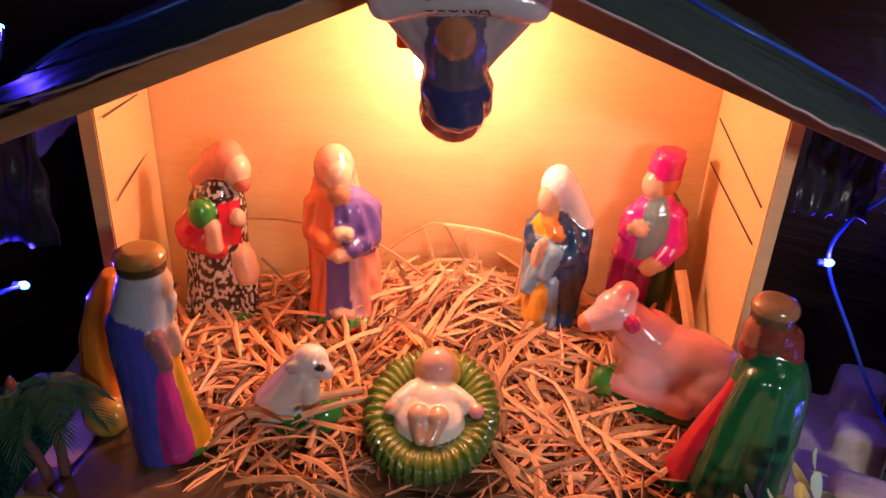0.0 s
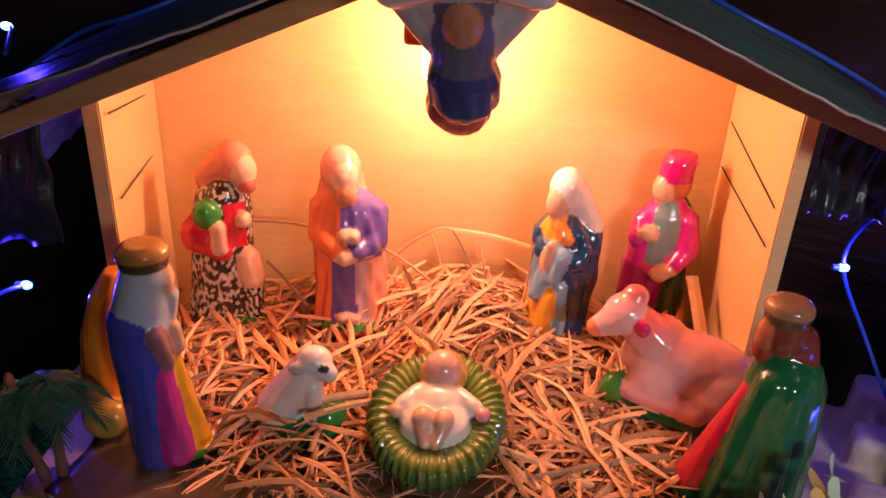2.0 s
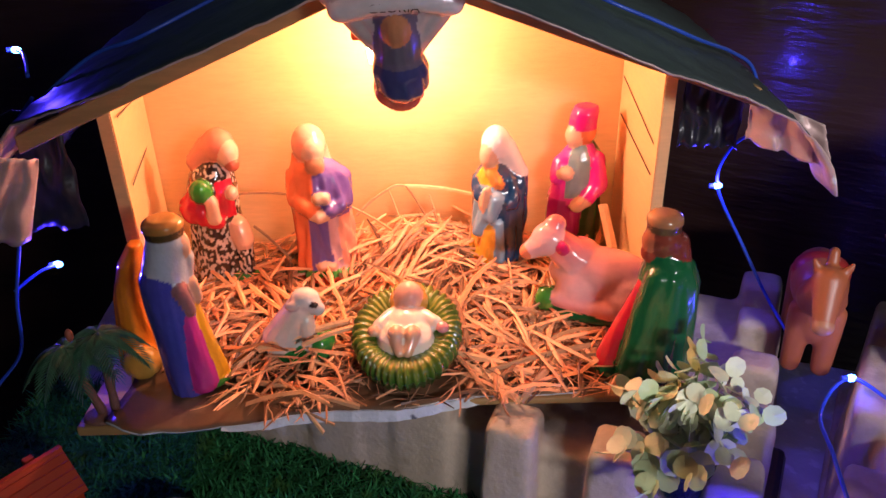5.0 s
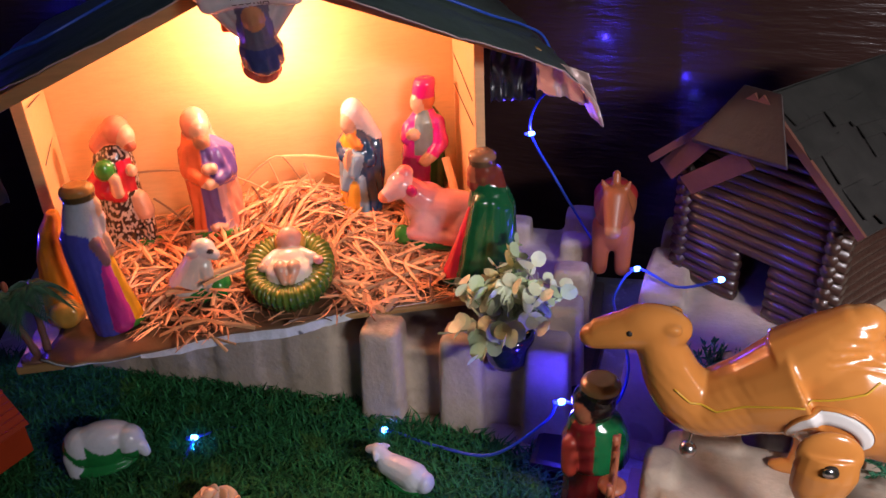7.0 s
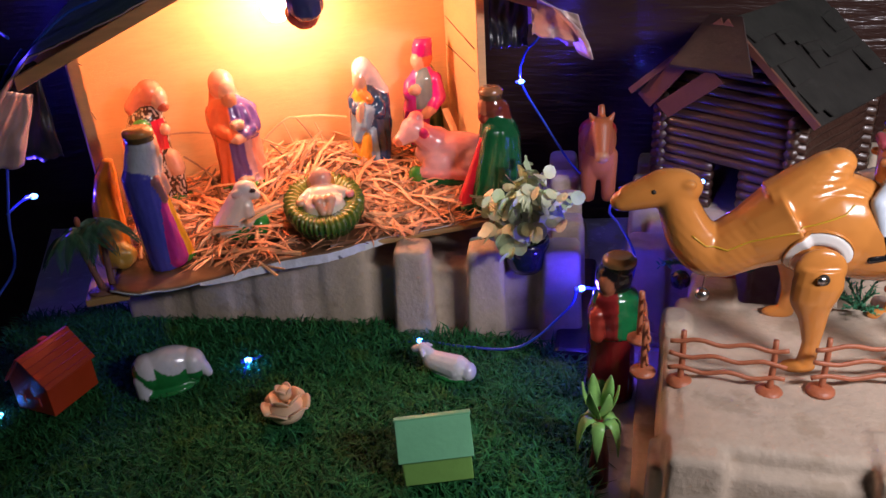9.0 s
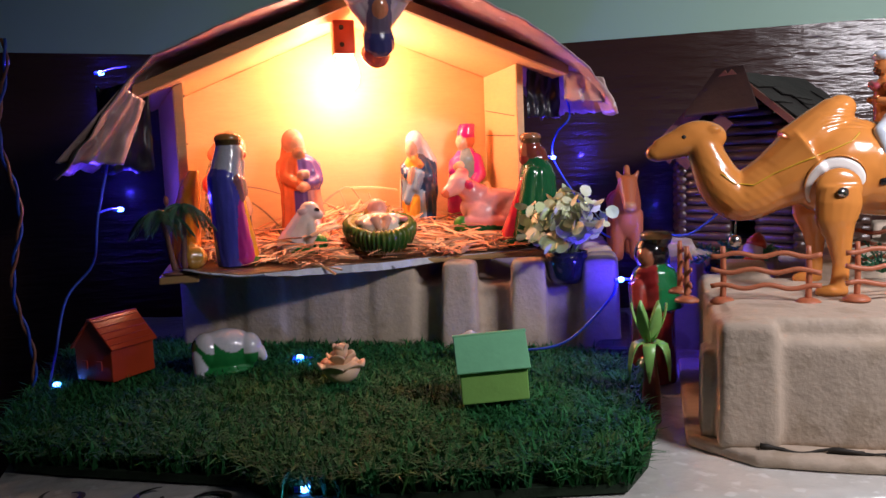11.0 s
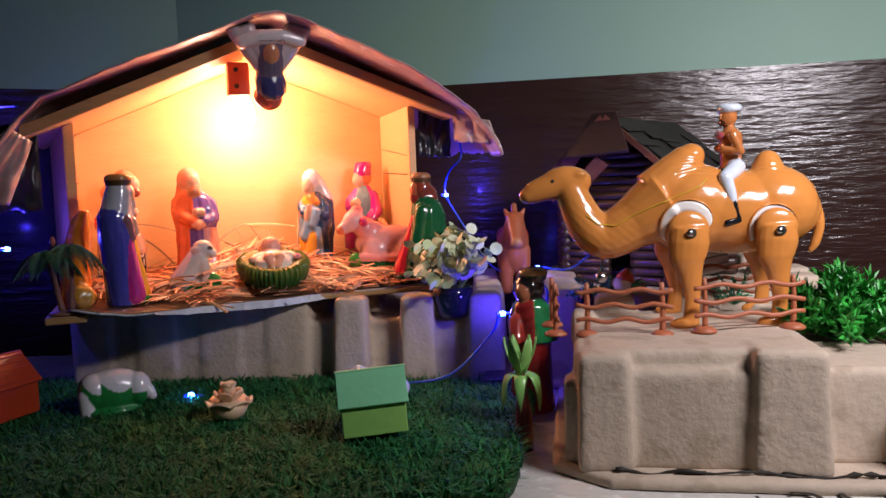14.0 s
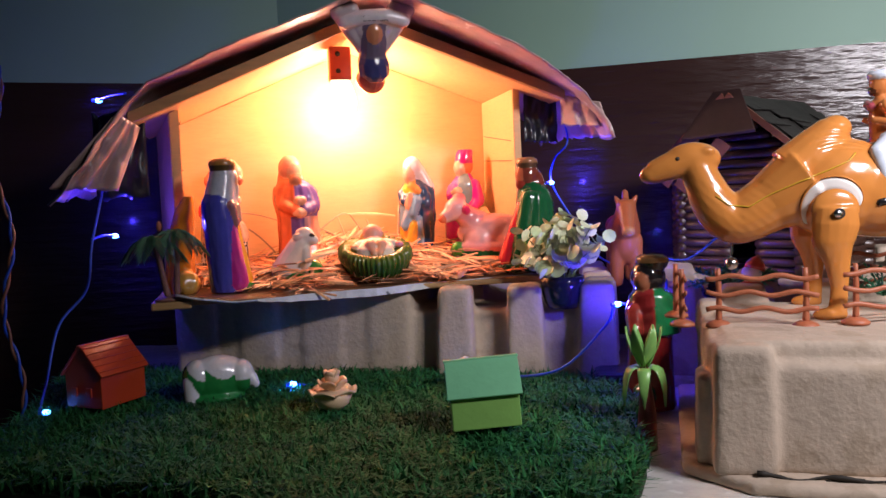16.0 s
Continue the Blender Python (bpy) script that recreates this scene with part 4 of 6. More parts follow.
KGR = (0.01, 0.105, 0.035)
statue("king_statue", [
    ("l", [(0.0, 0.031, 0.029, 0.004, 0), (0.012, 0.032, 0.03, 0.004, 0), (0.06, 0.03, 0.028, 0.005, 0), (0.105, 0.0285, 0.025, 0.005, 0.002), (0.124, 0.023, 0.02, 0.003, 0.002), (0.136, 0.013, 0.012, 0.0, 0.002)], KGR),
    ("c", (-0.015, -0.004, 0.1), (-0.042, -0.008, 0.016), 0.009, 0.015, RED), ("c", (-0.006, -0.014, 0.112), (-0.022, -0.022, 0.018), 0.0125, 0.016, KGR), ("c", (0.004, -0.012, 0.11), (0.0, -0.02, 0.014), 0.014, 0.018, KGR), ("e", (-0.036, -0.012, 0.007), (0.022, 0.018, 0.009), KGR),
    ("e", (-0.004, 0.002, 0.146), (0.0175, 0.0175, 0.018), (0.2, 0.04, 0.025)), ("e", (-0.0145, -0.002, 0.145), (0.0095, 0.0105, 0.014), (0.5, 0.13, 0.06)), ("e", (-0.016, -0.002, 0.133), (0.008, 0.009, 0.01), (0.3, 0.03, 0.02)),
    ("c", (0.006, 0.004, 0.14), (0.008, 0.004, 0.122), 0.0145, 0.016, (0.2, 0.035, 0.025)),
] + [("l", [(r[0], r[1] * 0.93, r[2] * 0.93, -0.005, 0.002) for r in c[1]], c[2]) for c in crown(0.158, 0.0178, (0.34, 0.15, 0.07), (0.1, 0.05, 0.025))],
    pose(0.219, 0.515, 0.155, 0, 0, -12), "painted clay king in glossy green cape over a red robe", "statue", folds=0.03)

statue("kneeling_king_statue", [
    ("l", [(0.0, 0.021, 0.028, -0.006, 0), (0.03, 0.02, 0.026, -0.004, 0), (0.08, 0.018, 0.022, 0.0, 0), (0.115, 0.014, 0.017, 0.007, 0), (0.135, 0.007, 0.009, 0.013, 0)], (0.82, 0.25, 0.02)),
    ("e", (-0.002, -0.026, 0.014), (0.02, 0.015, 0.018), (0.5, 0.27, 0.05)),
], pose(-0.293, 0.553, 0.154, 0, 0, 15), "painted clay figure in plain orange robe with gold base", "statue", folds=0.05)


def blush(z, z0, z1):
    return tuple(Vector((0.82, 0.44, 0.44)).lerp(Vector((0.76, 0.09, 0.09)), min(1.0, max(0.0, (z - z0) / (z1 - z0)))))


def hide(a, z):
    return blush(z, 0.05, 0.088) if z > 0.03 else blush(0.05 - z, 0.02, 0.06)


def face(a, z):
    return blush(z, 0.086, 0.106)


statue("cow_statue", [
    ("e", (0.004, -0.006, 0.006), (0.07, 0.036, 0.012), (0.015, 0.11, 0.03)), ("e", (-0.05, -0.024, 0.014), (0.012, 0.012, 0.015), (0.06, 0.24, 0.03)),
    ("e", (0.006, 0, 0.04), (0.06, 0.03, 0.031), hide), ("e", (-0.022, 0.002, 0.052), (0.026, 0.026, 0.027), hide), ("e", (0.034, -0.002, 0.032), (0.032, 0.031, 0.029), hide),
    ("e", (0.032, -0.018, 0.024), (0.027, 0.018, 0.021), hide), ("e", (-0.016, -0.016, 0.03), (0.026, 0.02, 0.023), hide),
    ("c", (-0.024, -0.003, 0.056), (-0.045, -0.009, 0.076), 0.0225, 0.0165, hide), ("e", (-0.052, -0.012, 0.08), (0.019, 0.0175, 0.0185), face), ("e", (-0.047, -0.007, 0.096), (0.0115, 0.011, 0.01), face),
    ("c", (-0.056, -0.014, 0.076), (-0.068, -0.018, 0.068), 0.0155, 0.011, face), ("e", (-0.072, -0.02, 0.066), (0.0095, 0.0105, 0.009), (0.8, 0.2, 0.1)),
    ("e", (-0.034, -0.0245, 0.078), (0.0065, 0.005, 0.0075), (0.65, 0.02, 0.13)), ("c", (-0.034, -0.026, 0.02), (0.02, -0.032, 0.016), 0.01, 0.009, hide),
], pose(0.178, 0.602, 0.173, 0, 0, -22), "glossy pink painted clay cow lying on a green base", "statue", voxel=0.0018, smooth=10)

WH = (0.72, 0.66, 0.6)
statue("lamb_statue", [
    ("c", (-0.013, 0, 0.014), (0.006, 0, 0.046), 0.0165, 0.0115, WH), ("e", (0.01, -0.001, 0.053), (0.0115, 0.0105, 0.0095), WH), ("c", (0.012, -0.002, 0.051), (0.02, -0.004, 0.047), 0.0085, 0.006, WH),
    ("e", (0.018, -0.0085, 0.053), (0.0035, 0.0025, 0.0022), (0.05, 0.03, 0.03)), ("e", (0.002, -0.0105, 0.052), (0.006, 0.003, 0.004), (0.6, 0.5, 0.45)),
    ("e", (0.0, 0, 0.006), (0.026, 0.018, 0.009), (0.03, 0.24, 0.05)), ("c", (0.012, -0.006, 0.006), (0.01, -0.005, 0.036), 0.006, 0.007, WH), ("e", (0.019, 0, 0.012), (0.011, 0.014, 0.014), (0.03, 0.24, 0.05)),
], pose(-0.135, 0.55, 0.157, 0, 0, -6) @ Matrix.Scale(1.3, 4), "small white clay lamb on a green base in the straw", "statue", voxel=0.0014)

# the child lies in a green nest-like manger
manger = empty("manger", pose(-0.022, 0.538, 0.159, 13, 0, -4), "glossy green and yellow painted clay manger bowl", "manger")
bm = bmesh.new()
SIDES = 260
profile = [(0.024, 0.0), (0.034, 0.004), (0.047, 0.018), (0.053, 0.034), (0.053, 0.042), (0.0485, 0.0475), (0.041, 0.0475), (0.033, 0.0435), (0.022, 0.0395), (0.004, 0.038)]
rings = []
for i, (r, z) in enumerate(profile):
    ring_ = []
    for k in range(SIDES):
        a = 2 * math.pi * k / SIDES
        rib = (math.sin(44 * a + 2.5 * math.sin(3 * a) + i * 0.35) * 0.0015 + 0.0016 * noise.noise(Vector((a * 9, i * 0.5, 0)))) * (1 if 2 <= i <= 7 else 0)
        ring_.append(bm.verts.new(((r + rib) * math.cos(a), 1.2 * (r + rib) * math.sin(a), z + (rib * 0.8 if i > 3 else 0))))
    rings.append(ring_)
for a, b in zip(rings, rings[1:]):
    for k in range(SIDES):
        j = (k + 1) % SIDES
        bm.faces.new((a[k], a[j], b[j], b[k]))
bm.faces.new(rings[0][::-1])
bm.faces.new(rings[-1])
me = mesh_of(bm, "bowl", PAINT, True)
cols = np.ones((len(me.vertices), 4))
for i, c in enumerate(coords(me)):
    rr = math.hypot(c[0], c[1] / 1.2)
    streak = 0.5 + 0.5 * noise.noise(Vector((math.atan2(c[1], c[0]) * 14, rr * 60, 0)))
    green, gold = Vector((0.02, 0.1, 0.012)), Vector((0.27, 0.27, 0.035))
    t = min(1, max(0, (c[2] - 0.03) / 0.02)) * streak
    base = green.lerp(gold, t)
    if c[2] < 0.012:
        base = Vector((0.62, 0.22, 0.03))
    cols[i, :3] = base
me.color_attributes.new("paint", "FLOAT_COLOR", "POINT").data.foreach_set("color", cols.ravel())
part("bowl", me, None, manger, "ribbed green nest with yellow streaks")
GOWN = (0.8, 0.7, 0.6)
statue("infant_doll", [
    ("e", (0, 0.022, 0.011), (0.012, 0.0125, 0.013), (0.74, 0.38, 0.28)), ("e", (0, 0.031, 0.005), (0.0135, 0.0095, 0.012), (0.6, 0.3, 0.05)), ("e", (0.01, 0.023, 0.005), (0.0055, 0.009, 0.009), (0.6, 0.3, 0.05)), ("e", (-0.01, 0.023, 0.005), (0.0055, 0.009, 0.009), (0.6, 0.3, 0.05)),
    ("e", (0, 0.003, 0.004), (0.0165, 0.014, 0.009), GOWN), ("c", (0.012, 0.008, 0.004), (0.022, 0.0, 0.005), 0.0065, 0.006, GOWN), ("c", (-0.012, 0.008, 0.004), (-0.02, -0.004, 0.005), 0.0065, 0.006, GOWN),
    ("e", (0.028, -0.005, 0.006), (0.005, 0.0055, 0.004), (0.7, 0.26, 0.26)), ("e", (-0.024, -0.01, 0.006), (0.005, 0.005, 0.004), SKIN), ("l", [(-0.002, 0.023, 0.018, 0, -0.012), (0.006, 0.02, 0.016, 0, -0.011), (0.01, 0.013, 0.011, 0, -0.01)], GOWN),
    ("e", (0.006, -0.016, 0.011), (0.006, 0.0075, 0.005), SKIN), ("e", (-0.006, -0.016, 0.011), (0.006, 0.0075, 0.005), SKIN), ("c", (0.006, -0.021, 0.008), (0.003, -0.029, 0.003), 0.0045, 0.0035, SKIN), ("c", (-0.006, -0.021, 0.008), (-0.003, -0.029, 0.003), 0.0045, 0.0035, SKIN),
], manger.matrix_world @ Matrix.Translation((0, 0.003, 0.042)) @ Matrix.Scale(1.28, 4), "small clay infant doll in a cream gown lying in the manger", "doll", voxel=0.0013, smooth=3)


def gloria(ob):
    """The banner's lettering, joined to the figure as one mesh."""
    cu = bpy.data.curves.new("word", "FONT")
    cu.body, cu.size, cu.extrude, cu.align_x = "GLORIA", 0.0105, 0.0004, "CENTER"
    tmp = new("word", cu)
    bpy.context.view_layer.update()
    tm = bpy.data.meshes.new_from_object(tmp.evaluated_get(bpy.context.evaluated_depsgraph_get()))
    bpy.data.objects.remove(tmp)
    bm = bmesh.new()
    bm.from_mesh(tm)
    for v in bm.verts:
        x, y, z = v.co
        v.co = Vector((x, -0.0135 - 0.4 * z, 0.1005 - 2.2 * x * x + y))
    bm.to_mesh(tm)
    bm.free()
    bm = bmesh.new()
    bm.from_mesh(ob.data)
    n = len(bm.faces)
    bm.from_mesh(tm)
    bm.faces.ensure_lookup_table()
    for f in bm.faces[n:]:
        f.material_index = 1
    bm.to_mesh(ob.data)
    bm.free()
    ob.data.materials.append(INK)


WING, ROBE = (0.46, 0.39, 0.4), (0.13, 0.1, 0.15)
statue("angel_statue", [
    ("e", (0.0, 0.004, 0.012), (0.019, 0.019, 0.018), (0.5, 0.08, 0.06)), ("e", (-0.008, 0.002, 0.016), (0.015, 0.016, 0.016), (0.5, 0.08, 0.06)),
    ("l", [(0.016, 0.014, 0.014, 0.002, -0.004), (0.024, 0.0215, 0.019, 0.002, -0.003), (0.04, 0.023, 0.019, 0.001, -0.001), (0.052, 0.019, 0.015, 0, 0), (0.075, 0.02, 0.014, 0, 0.001), (0.1, 0.022, 0.012, 0, 0.002)], lambda a, z: (0.05, 0.05, 0.16) if z < 0.048 else ROBE),
    ("e", (0.0, -0.002, 0.08), (0.014, 0.014, 0.02), (0.5, 0.2, 0.1)),
    ("c", (-0.012, 0.004, 0.058), (-0.048, 0.008, 0.108), 0.01, 0.012, WING), ("c", (0.012, 0.004, 0.058), (0.048, 0.008, 0.112), 0.01, 0.012, WING), ("c", (-0.01, 0.006, 0.075), (-0.03, 0.008, 0.106), 0.014, 0.013, WING), ("c", (0.01, 0.006, 0.075), (0.03, 0.008, 0.108), 0.014, 0.013, WING),
    ("c", (-0.042, 0.006, 0.104), (-0.03, 0.006, 0.112), 0.012, 0.011, WING), ("c", (0.044, 0.006, 0.108), (0.03, 0.006, 0.114), 0.012, 0.011, WING),
    ("c", (-0.04, -0.002, 0.096), (-0.015, -0.004, 0.104), 0.0105, 0.0105, (0.6, 0.56, 0.58)), ("c", (-0.015, -0.004, 0.104), (0.015, -0.004, 0.106), 0.0105, 0.0105, (0.6, 0.56, 0.58)), ("c", (0.015, -0.004, 0.106), (0.042, -0.002, 0.1), 0.0105, 0.0105, (0.6, 0.56, 0.58)),
], pose(-0.016, 0.524, 0.431, 24, 0, 0), "painted clay angel hung head-down with a lettered banner and wings", "statue", voxel=0.0018, folds=0.04, extra=gloria)

# ---- straw in the stable ----
rng = random.Random(11)


def pile(x, y):
    """Height of the straw bed."""
    back_ = min(1, max(0, (y - 0.47) / 0.22))
    mid = math.exp(-((x + 0.015) / 0.09) ** 2)
    return 0.157 + 0.016 * back_ + 0.03 * mid * back_ * min(1, max(0.25, (y - 0.6) / 0.1))


straw = empty("straw_bed", Matrix.Translation((-0.04, 0.6, 0.156)), "loose dry golden straw strewn over the stable floor", "straw")
verts, faces = [], []
stalks = []


def blade(p, a, length, w, lift, bend, z_up=0.0, seg=5):
    """One straw: a folded ribbon with a shallow fold along it."""
    d, kink = Vector((math.cos(a), math.sin(a), 0)), rng.uniform(-0.5, 0.5)
    s0 = len(verts)
    q = Vector(p)
    for i in range(seg + 1):
        u = i / seg
        n = Vector((-d.y, d.x, 0)) * w * (1 if i < seg else 0.4)
        up = Vector((0, 0, 1))
        verts.extend([tuple(q - n / 2), tuple(q + up * w * 0.32), tuple(q + n / 2), tuple(q - up * w * 0.12)])
        step = length / seg
        d = Vector((math.cos(a + bend * u + (kink if u > 0.5 else 0)), math.sin(a + bend * u + (kink if u > 0.5 else 0)), 0))
        q = q + d * step + Vector((0, 0, (lift + z_up * (1 - 2 * u)) * step))
    for i in range(seg):
        s = s0 + 4 * i
        for k in range(4):
            j = (k + 1) % 4
            faces.append((s + k, s + j, s + 4 + j, s + 4 + k))
    e = s0 + 4 * seg
    faces.extend([(s0 + 3, s0 + 2, s0 + 1, s0), (e, e + 1, e + 2, e + 3)])


count = 0
while count < 4300:
    x, y = rng.uniform(-0.28, 0.205), rng.uniform(0.47, 0.765)
    if x < -0.185 and y < 0.55 or y < 0.5 + 0.06 * abs(math.sin(x * 19 + 1)) - 0.01 and rng.random() < 0.75:
        continue
    if math.hypot(x + 0.022, (y - 0.538) / 1.1) < 0.046 or math.hypot(x - 0.215, y - 0.515) < 0.034 or math.hypot(x + 0.119, y - 0.662) < 0.036 and rng.random() < 0.8:
        continue
    count += 1
    if count == 4050:
        pile_verts, pile_faces = verts, faces
    if count >= 4050:
        verts, faces = [], []
        stalks.append((verts, faces))
    kind = rng.random() if count < 4050 else 0.9
    length = rng.uniform(0.025, 0.065) if kind < 0.8 else rng.uniform(0.06, 0.11)
    w = rng.uniform(0.0006, 0.0013) if kind < 0.45 else rng.uniform(0.0013, 0.003) if kind < 0.78 else rng.uniform(0.003, 0.0068)
    a = rng.uniform(0, 2 * math.pi)
    z = pile(x, y) + rng.uniform(-0.012, 0.006)
    start = Vector((x, y, max(0.1565, z))) - Vector((math.cos(a), math.sin(a), 0)) * length / 2
    end = start + Vector((math.cos(a), math.sin(a), 0)) * length
    if end.y > 0.762 or start.y > 0.762 or end.x < -0.285 or start.x < -0.285 or end.x > 0.215 or start.x > 0.215 or min(start.y, end.y) < 0.465:
        continue
    slope = (pile(end.x, end.y) - pile(start.x, start.y)) / length
    blade(start, a, length, w, slope + rng.uniform(-0.03, 0.16), rng.uniform(-0.7, 0.7), rng.uniform(0.0, 0.35))
# a few long straws over the front edge and the bent ones against the back wall
for p, q, w in (((-0.19, 0.505, 0.163), (-0.066, 0.462, 0.16), 0.0055), ((-0.2, 0.5, 0.162), (-0.09, 0.455, 0.145), 0.003), ((-0.15, 0.5, 0.168), (-0.1, 0.45, 0.14), 0.004),
                ((0.03, 0.52, 0.166), (0.085, 0.468, 0.157), 0.006), ((0.085, 0.468, 0.157), (0.125, 0.515, 0.168), 0.0065), ((0.02, 0.53, 0.17), (0.1, 0.5, 0.164), 0.006), ((0.05, 0.5, 0.166), (0.16, 0.53, 0.175), 0.005),
                ((-0.125, 0.52, 0.19), (-0.06, 0.54, 0.2), 0.005), ((-0.172, 0.53, 0.178), (-0.08, 0.545, 0.2), 0.007),
                ((-0.09, 0.75, 0.215), (-0.05, 0.755, 0.247), 0.0035), ((-0.05, 0.755, 0.247), (-0.03, 0.758, 0.25), 0.0038), ((-0.03, 0.758, 0.25), (0.05, 0.745, 0.243), 0.0045), ((-0.028, 0.757, 0.25), (0.0, 0.75, 0.2), 0.0025),
                ((-0.05, 0.756, 0.247), (-0.035, 0.75, 0.2), 0.0025), ((0.0, 0.75, 0.24), (0.01, 0.74, 0.2), 0.003), ((0.057, 0.735, 0.262), (0.046, 0.705, 0.19), 0.0055), ((-0.1, 0.74, 0.235), (-0.04, 0.72, 0.205), 0.003),
                ((-0.22, 0.72, 0.262), (-0.15, 0.745, 0.245), 0.003), ((-0.2, 0.69, 0.235), (-0.16, 0.68, 0.195), 0.003), ((0.196, 0.69, 0.252), (0.207, 0.6, 0.175), 0.011)):
    p, q = Vector(p), Vector(q)
    verts, faces = [], []
    stalks.append((verts, faces))
    s0 = len(verts)
    n = (q - p).cross(Vector((0, -1, 0.6))).normalized() * w / 2
    t = Vector((0, -0.0006, 0.0008))
    for i in range(6):
        u = i / 5
        c = p.lerp(q, u) + Vector((0, 0, 0.003 * math.sin(math.pi * u)))
        verts.extend([tuple(c - n), tuple(c + t), tuple(c + n), tuple(c - t * 0.5)])
    for i in range(5):
        s = s0 + 4 * i
        for k in range(4):
            j = (k + 1) % 4
            faces.append((s + k, s + j, s + 4 + j, s + 4 + k))
verts, faces = pile_verts, pile_faces
for k in range(46):
    x = rng.uniform(-0.2, -0.09) if k < 30 else rng.uniform(0.02, 0.13)
    y = 0.468 + 0.1 * max(0, x)
    a = rng.uniform(-2.6, -0.5)
    blade((x, y + rng.uniform(0.0, 0.035), 0.16 + rng.uniform(0, 0.006)), a, rng.uniform(0.02, 0.05), rng.uniform(0.0008, 0.003), rng.uniform(-0.15, 0.1), rng.uniform(-0.8, 0.8))
TO_BED = np.array(straw.matrix_world.inverted())[:3, 3]
for name, (vs, fs) in [("fine_straw", (pile_verts, pile_faces))] + [("straw_stalk", s) for s in stalks if s[0]]:
    me = bpy.data.meshes.new(name)
    me.from_pydata([tuple(np.array(v) + TO_BED) for v in vs], [], fs)
    me.materials.append(STRAW if name == "fine_straw" else STALK)
    part(name, me, None, straw, kind="stuff" if name == "fine_straw" else "")


# ---- plants ----
def palm(m):
    ob = empty("toy_palm", m, "small green plastic toy palm with two brown trunks", "toy tree")
    part("base", ball(0.022, (0, 0, 0.002), (1.1, 0.8, 0.22)), PALMTRUNK, ob, "", True)
    for x, lean, h in ((-0.008, -0.012, 0.088), (0.01, 0.002, 0.095)):
        pts = [(x + lean * (1 - (k / 8)) * -0.4 + lean * k / 8, 0.002 * math.sin(k), 0.002 + h * k / 8) for k in range(9)]
        part("trunk", tube(pts, [0.0045 + 0.0006 * (k % 2) - 0.0002 * k for k in range(9)], 10), PALMTRUNK, ob, "", True)
        for f in range(7):
            a = 2 * math.pi * f / 7 + x * 50
            out, side = Vector((math.cos(a), math.sin(a), 0)), Vector((-math.sin(a), math.cos(a), 0))
            crown_top = Vector(pts[-1]) + Vector((0, 0, 0.002 * (f % 3)))
            spine = [crown_top + out * 0.04 * u + Vector((0, 0, 0.018 * u - 0.05 * u * u)) for u in [k / 10 for k in range(11)]]
            bm = tube(spine, [0.0011 - 0.00008 * k for k in range(11)], 5)
            for k in range(1, 22):
                u = k / 22
                c = crown_top + out * 0.04 * u + Vector((0, 0, 0.018 * u - 0.05 * u * u))
                reach = 0.0115 * math.sin(math.pi * (0.12 + 0.83 * u)) + 0.002
                for s in (-1, 1):
                    tip = c + side * s * reach + out * (0.006 + 0.004 * u) + Vector((0, 0, -0.0065 - 0.004 * u))
                    mid_ = c.lerp(tip, 0.5) + Vector((0, 0, 0.0016))
                    q = [bm.verts.new(p) for p in (c - out * 0.0011, mid_ - out * 0.0012, tip, mid_ + out * 0.0012, c + out * 0.0011)]
                    bm.faces.new(q)
            leaf = part("frond", bm, PALMGREEN, ob)
            so = leaf.modifiers.new("thick", "SOLIDIFY")
            so.thickness = 0.0005
    part("coconut", ball(0.005, (-0.012, -0.004, 0.108), (0.8, 0.8, 1.5)), FENCEP, ob, "small reddish tip", True)
    return ob


palm(pose(-0.304, 0.466, 0.1535, 0, 0, 20) @ Matrix.Scale(0.9, 4))


def disc_leaf(bm, c, way, r, up=Vector((0, 0, 1))):
    """A small round cupped leaf, thick in the middle."""
    way = way.normalized()
    side = way.cross(up)
    side = side.normalized() if side.length > 1e-4 else Vector((1, 0, 0))
    n = side.cross(way)
    rim = [bm.verts.new(c + way * r * (1 + math.cos(t)) + side * r * 1.02 * math.sin(t) + n * r * 0.18 * (1 - abs(math.sin(t)))) for t in [2 * math.pi * k / 9 for k in range(9)]]
    top, low = bm.verts.new(c + way * r + n * r * 0.03), bm.verts.new(c + way * r - n * r * 0.12)
    for k in range(9):
        j = (k + 1) % 9
        bm.faces.new((rim[k], rim[j], top))
        bm.faces.new((rim[j], rim[k], low))


